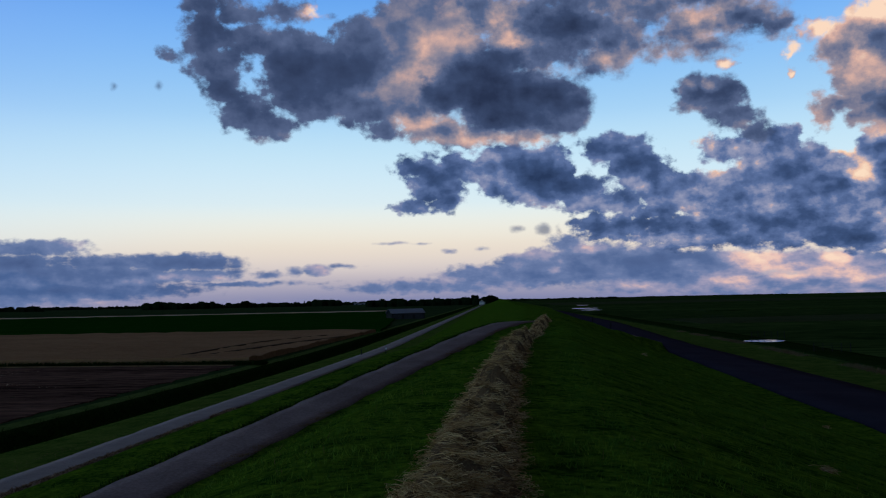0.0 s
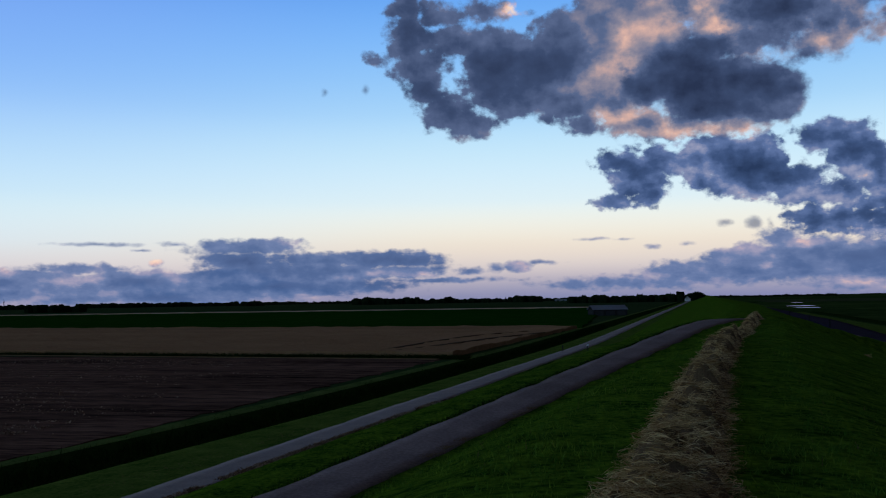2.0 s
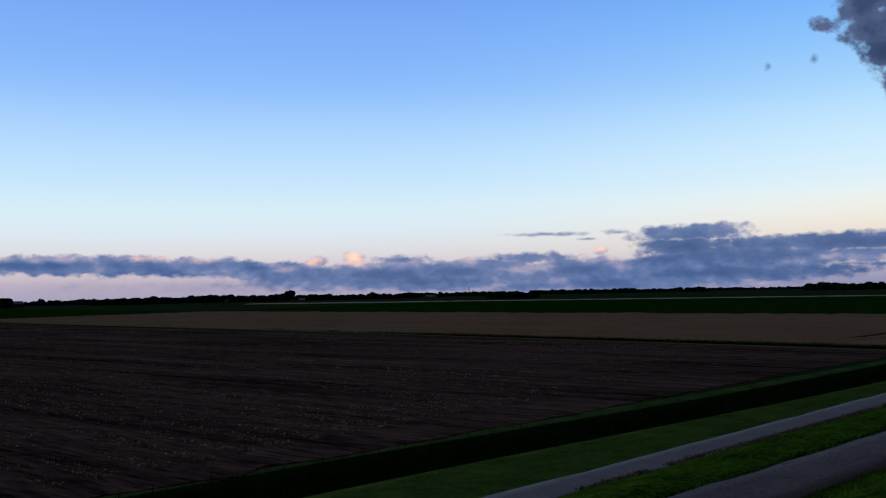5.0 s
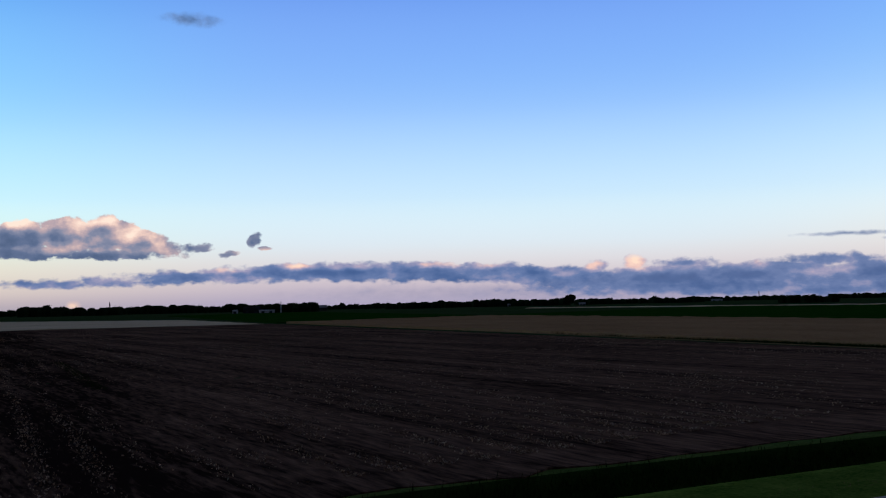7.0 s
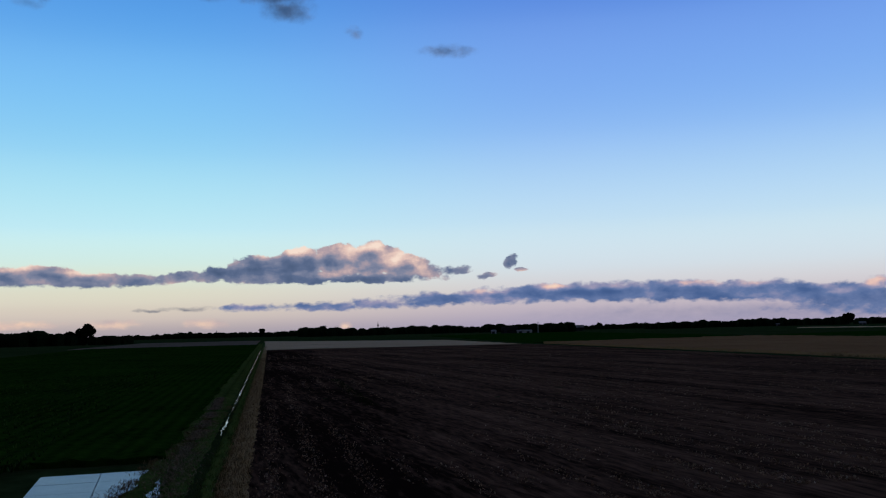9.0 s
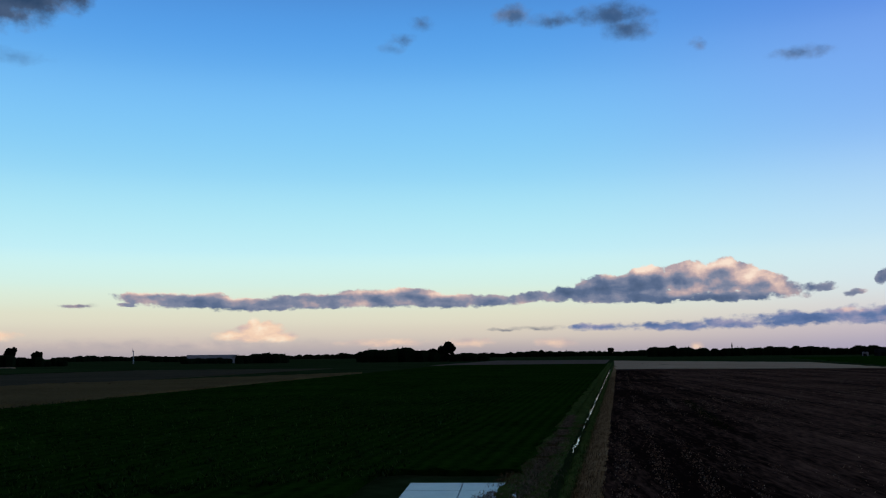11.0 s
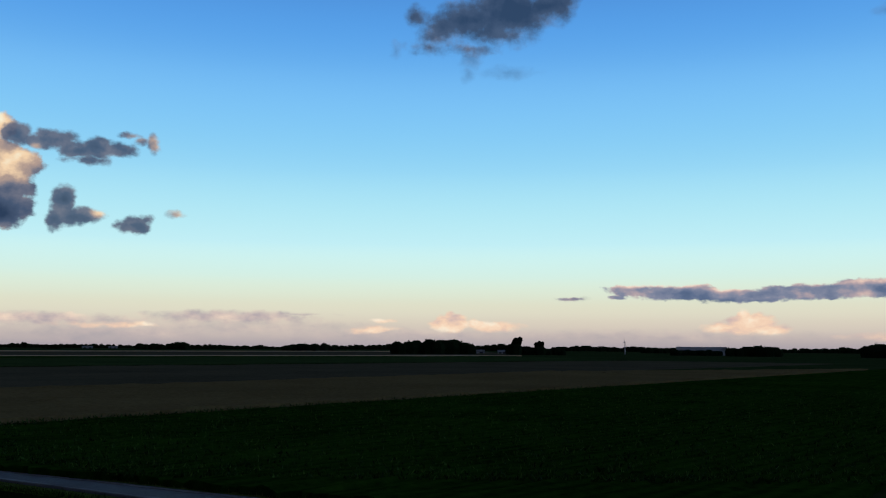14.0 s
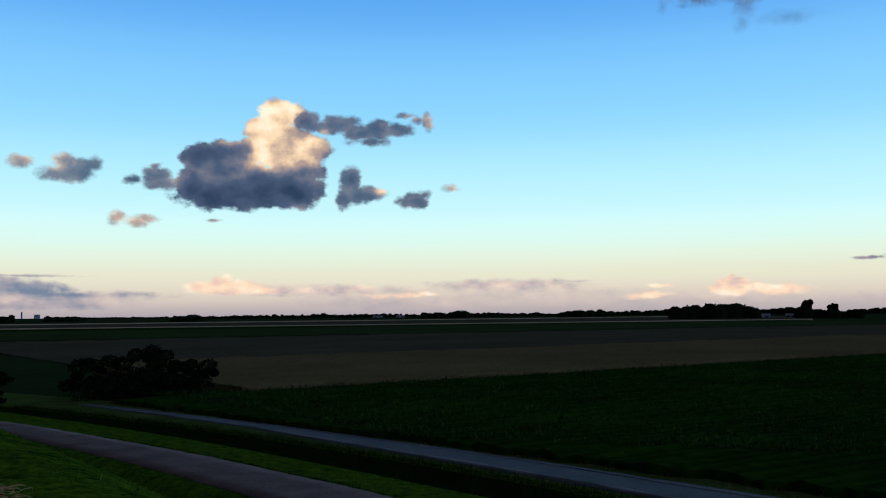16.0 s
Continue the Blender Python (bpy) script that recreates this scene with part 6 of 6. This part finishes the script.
mast(67.15, 1220, 13.5, 0.9, "tall pale silo beside a tree clump", "silo", M_PALE_ROOF)
mast(113.1, 1200, 15.5, 0.8, "small white wind turbine beyond the fields", "wind_turbine", M_WHITE, "rotor")
mast(77.1, 1900, 16, 1.6, "dark church spire above the trees", "church_tower", M_WALL, "spire")
mast(38.1, 2250, 15, 1.2, "dark church spire above the trees", "church_tower", M_WALL, "spire")
mast(86.9, 1950, 13, 0.6, "thin dark mast in the tree row", "radio_mast", M_WALL, "drum")
mast(8.6, 1780, 10, 1.2, "dark silo in the tree row", "silo", M_WALL)
# the haze of the distance is put into this pale blue base colour
M_HAZE = material("haze_tinted_cladding", (0.30, 0.33, 0.39), (0.42, 0.45, 0.52), 0.05, 0.4, 0.9, 0)
for az, w, h, label in ((166.0, 6, 28, "tall hazy industrial tower on the horizon"), (165.2, 24, 17, "hazy industrial block on the horizon")):
    x, y, _ = heading(az, 4300)
    e = thing("factory", label, "factory", (x, y, 0), az)
    part("block", box(bmesh.new(), -w / 2, w / 2, -20, 20, -0.2, h, 0.6), M_HAZE, e)
    part("roof", box(bmesh.new(), -w / 2 - 1, w / 2 + 1, -21, 21, h + 0.01, h + 1.5), M_HAZE, e)


# ---------------------------------------------------------------- the seaward side
def pool(centre, rx, ry, z, label, seed, turn=0.0):
    rng = np.random.default_rng(seed)
    v = [(0, 0, 0.0)]
    n = 26
    for i in range(n):
        a = 2 * math.pi * i / n
        r = 1 + 0.22 * noise.noise((math.cos(a) * 1.3, math.sin(a) * 1.3, seed))
        v.append((math.cos(a) * rx * r, math.sin(a) * ry * r, 0.0))
    f = [(0, 1 + i, 1 + (i + 1) % n) for i in range(n)]
    ob = mesh_object("water", v, f, M_WATER, label, "water", "structure")
    ob.matrix_basis = pose(*centre, z, 0, 0, turn)
    return ob


pool((53, 152), 3.4, 3.8, 0.66, "bright still pool in the salt marsh", 3, -18)
pool((92, 598), 8, 14, 0.86, "narrow shining pool in the salt marsh", 4, -8)
pool((122, 805), 5, 12, 0.86, "narrow shining pool in the salt marsh", 5, -8)
pool((84, 520), 7, 8, 0.86, "small shining pool in the salt marsh", 6, -8)
pool((49.7, 121), 0.55, 1.0, 0.62, "small puddle beside a fence", 7, -18)


def fence(at, turn, length, label, posts=6):
    e = thing("fence", label, "fence", at, turn, "cattle fences on the marsh")
    for i in range(posts):
        x = (i / (posts - 1) - 0.5) * length
        part("post", rod(bmesh.new(), (x, 0, -0.2), (x, 0, 1.3), 0.06, 0.05, 6), M_WALL, e)
    for z in (0.35, 0.65, 0.95, 1.15):
        part("rail", rod(bmesh.new(), (-length / 2, 0, z), (length / 2, 0, z), 0.012, 0.012, 5), M_WALL, e)
    return e


fence((57.5, 163, 0.5), -20, 5.5, "grey steel cattle fence beside the pool")
fence((51.5, 122, 0.5), -20, 4.5, "grey steel cattle fence on the marsh", 5)
fence((88, 300, 0.5), -20, 6, "grey steel cattle fence on the marsh", 5)
fence((118, 420, 0.5), -15, 8, "grey steel cattle fence on the marsh", 5)


def post(at, h, label, mat=M_WALL, cap=False):
    e = thing("marker_post", label, "post", at, 0, "posts along the dike")
    part("shaft", box(bmesh.new(), -0.07, 0.07, -0.07, 0.07, -0.2, h, 0.015), mat, e)
    if cap:
        part("plate", box(bmesh.new(), -0.14, 0.14, -0.09, -0.075, h - 0.3, h - 0.04, 0.005), M_WHITE, e, "white plate")
    return e


for x, y, h, cap in ((axis(132) - 21.9, 132, 1.0, True), (axis(133) - 25.6, 133, 0.9, False), (axis(118) + 9.2, 118, 1.1, False), (axis(150) + 9.3, 150, 1.0, False), (axis(185) + 9.3, 185, 1.0, False),
                     (axis(420) + 0.3, 420, 1.3, False)):
    post((float(x), y, float(land(np.array([x]), np.array([float(y)]))[0])), h, "dark wooden marker post with a white plate" if cap else "short dark wooden marker post on the verge", cap=cap)

# long parcels of the salt marsh
M_MARSH_PALE = material("pale_salt_grass", (0.03, 0.04, 0.016), (0.065, 0.075, 0.03), 0.05, 0.8, 0.95, 0.3)
crop("marsh_grass", [(60, 420), (90, 820), (700, 980), (420, 460)], 0.75, M_MARSH, "tall dark salt-marsh grass", nx=40, ny=20, base=0.2)
crop("marsh_grass", [(110, 900), (140, 1300), (1500, 1500), (1100, 1000)], 0.7, M_MARSH_PALE, "paler strip of grazed salt marsh", nx=30, ny=10, base=0.2)
crop("marsh_grass", [(70, 250), (72, 300), (420, 330), (420, 270)], 0.7, M_MARSH_PALE, "paler strip of grazed salt marsh", nx=40, ny=6, base=0.2)
yy = np.concatenate([np.arange(40, 200, 4.0), np.geomspace(205, 900, 20)])
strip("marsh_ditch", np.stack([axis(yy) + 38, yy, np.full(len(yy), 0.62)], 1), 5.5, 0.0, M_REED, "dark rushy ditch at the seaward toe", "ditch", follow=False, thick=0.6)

rng = np.random.default_rng(91)
fy = rng.uniform(55, 200, 9000)
fringe = np.array([noise.noise((y * 0.06, 2.0, 7.0)) for y in fy])
keep = fringe > -0.1
blades("dry_fringe", (axis(fy) + 33.2 + rng.normal(0, 0.5, 9000))[keep], fy[keep], 0.3, 0.03, M_DRY, "pale dry grass fringe along the seaward ditch", 92, lean=0.9)

# wheel tracks trodden into the wheat
M_TRODDEN = material("trodden_straw", (0.05, 0.032, 0.02), (0.11, 0.07, 0.042), 0.4, 4, 0.95, 0.4)
for k, line in enumerate((((-40.5, 138), (-39.6, 150), (-38.9, 163), (-36.4, 187), (-27, 215)), ((-37.8, 136), (-34.2, 152), (-29.5, 178), (-22, 205)))):
    p = dense(np.array([(x, y, 0.86) for x, y in line]), 1.0)
    strip("wheel_track", p, 0.9 + 0.3 * k, 0.0, M_TRODDEN, "dark wheel track pressed through ripe wheat", "track", follow=False, thick=0.1)
# a greener streak of regrowth in the bare field
q = rng.uniform(0, 1, 1500)
blades("regrowth", -163 + q * 60, 29 - q * 6.3 + rng.normal(0, 0.5, 1500), 0.12, 0.05, M_REED, "thin green regrowth on bare soil", 57, lean=1.0, zs=np.full(1500, 0.08))


# grass overhanging the upper edges of the path and the road, its dark colour painting their shadow line; dirt and hay
# along their lower edges
rng = np.random.default_rng(71)
i = rng.integers(40, len(RAMP_D) - 30, 9000)
d = np.gradient(RAMP_D[:, :2], axis=0)
d /= np.linalg.norm(d, axis=1)[:, None]
side = np.stack([d[:, 1], -d[:, 0]], 1)
half = np.interp(RAMP_D[:, 1], [-80, -40, -24, 2, 60, 75, 90], [3.0, 3.5, 3.5, 1.95, 1.95, 3.0, 3.4]) / 2
o = half[i] + np.abs(rng.normal(0, 0.09, 9000)) + 0.0
e = RAMP_D[i, :2] - side[i] * o[:, None] + d[i] * rng.uniform(-0.5, 0.5, 9000)[:, None]
blades("verge_grass", e[:, 0], e[:, 1], 0.15, 0.012, M_REED, "grass along the path's edge, coloured dark as its shadow line", 72, lean=0.7)
i = rng.integers(100, len(RAMP_D) - 30, 9000)
patchy = np.array([noise.noise((k * 0.21, 4.0, 1.0)) for k in i])
i = i[patchy > 0.08]
o = half[i] - np.abs(rng.normal(0, 0.16, len(i))) + 0.06
e = RAMP_D[i, :2] + side[i] * o[:, None] + d[i] * rng.uniform(-0.5, 0.5, len(i))[:, None]
blades("hay_remains", e[:, 0], e[:, 1], 0.012, 0.03, M_DRY, "pale hay and dirt lying on the path's edge", 73, lean=4.0, lift=0.08)
y = rng.uniform(24, 110, 7000)
x = axis(y) + np.interp(y, [25, 37, 45, 55, 66, 80, 100, 110], [-21.8, -22.4, -22.8, -23.3, -23.9, -24.3, -24.5, -24.5]) + 1.8 + np.abs(rng.normal(0, 0.12, 7000))
blades("verge_grass", x, y, 0.14, 0.014, M_REED, "grass along the concrete road, coloured dark as its shadow line", 74, lean=0.7)

# brown litter of dead stalks washed along the upper edge of the concrete road
y = rng.uniform(-6, 66, 20000)
y = y[np.array([noise.noise((k * 0.16, 9.0, 2.0)) for k in y]) > -0.12]
n = len(y)
x = axis(y) + np.interp(y, [-6, 25, 37, 45, 55, 66], [-21.8, -21.8, -22.4, -22.8, -23.3, -23.9]) + 1.52 + rng.normal(0, 0.14, n)
blades("stalk_litter", x, y, 0.11, 0.05, M_LITTER, "brown dead stalks lying along the concrete road", 75, lean=1.6, lift=0.18)

# dark weedy margins between the fields behind
rng = np.random.default_rng(81)
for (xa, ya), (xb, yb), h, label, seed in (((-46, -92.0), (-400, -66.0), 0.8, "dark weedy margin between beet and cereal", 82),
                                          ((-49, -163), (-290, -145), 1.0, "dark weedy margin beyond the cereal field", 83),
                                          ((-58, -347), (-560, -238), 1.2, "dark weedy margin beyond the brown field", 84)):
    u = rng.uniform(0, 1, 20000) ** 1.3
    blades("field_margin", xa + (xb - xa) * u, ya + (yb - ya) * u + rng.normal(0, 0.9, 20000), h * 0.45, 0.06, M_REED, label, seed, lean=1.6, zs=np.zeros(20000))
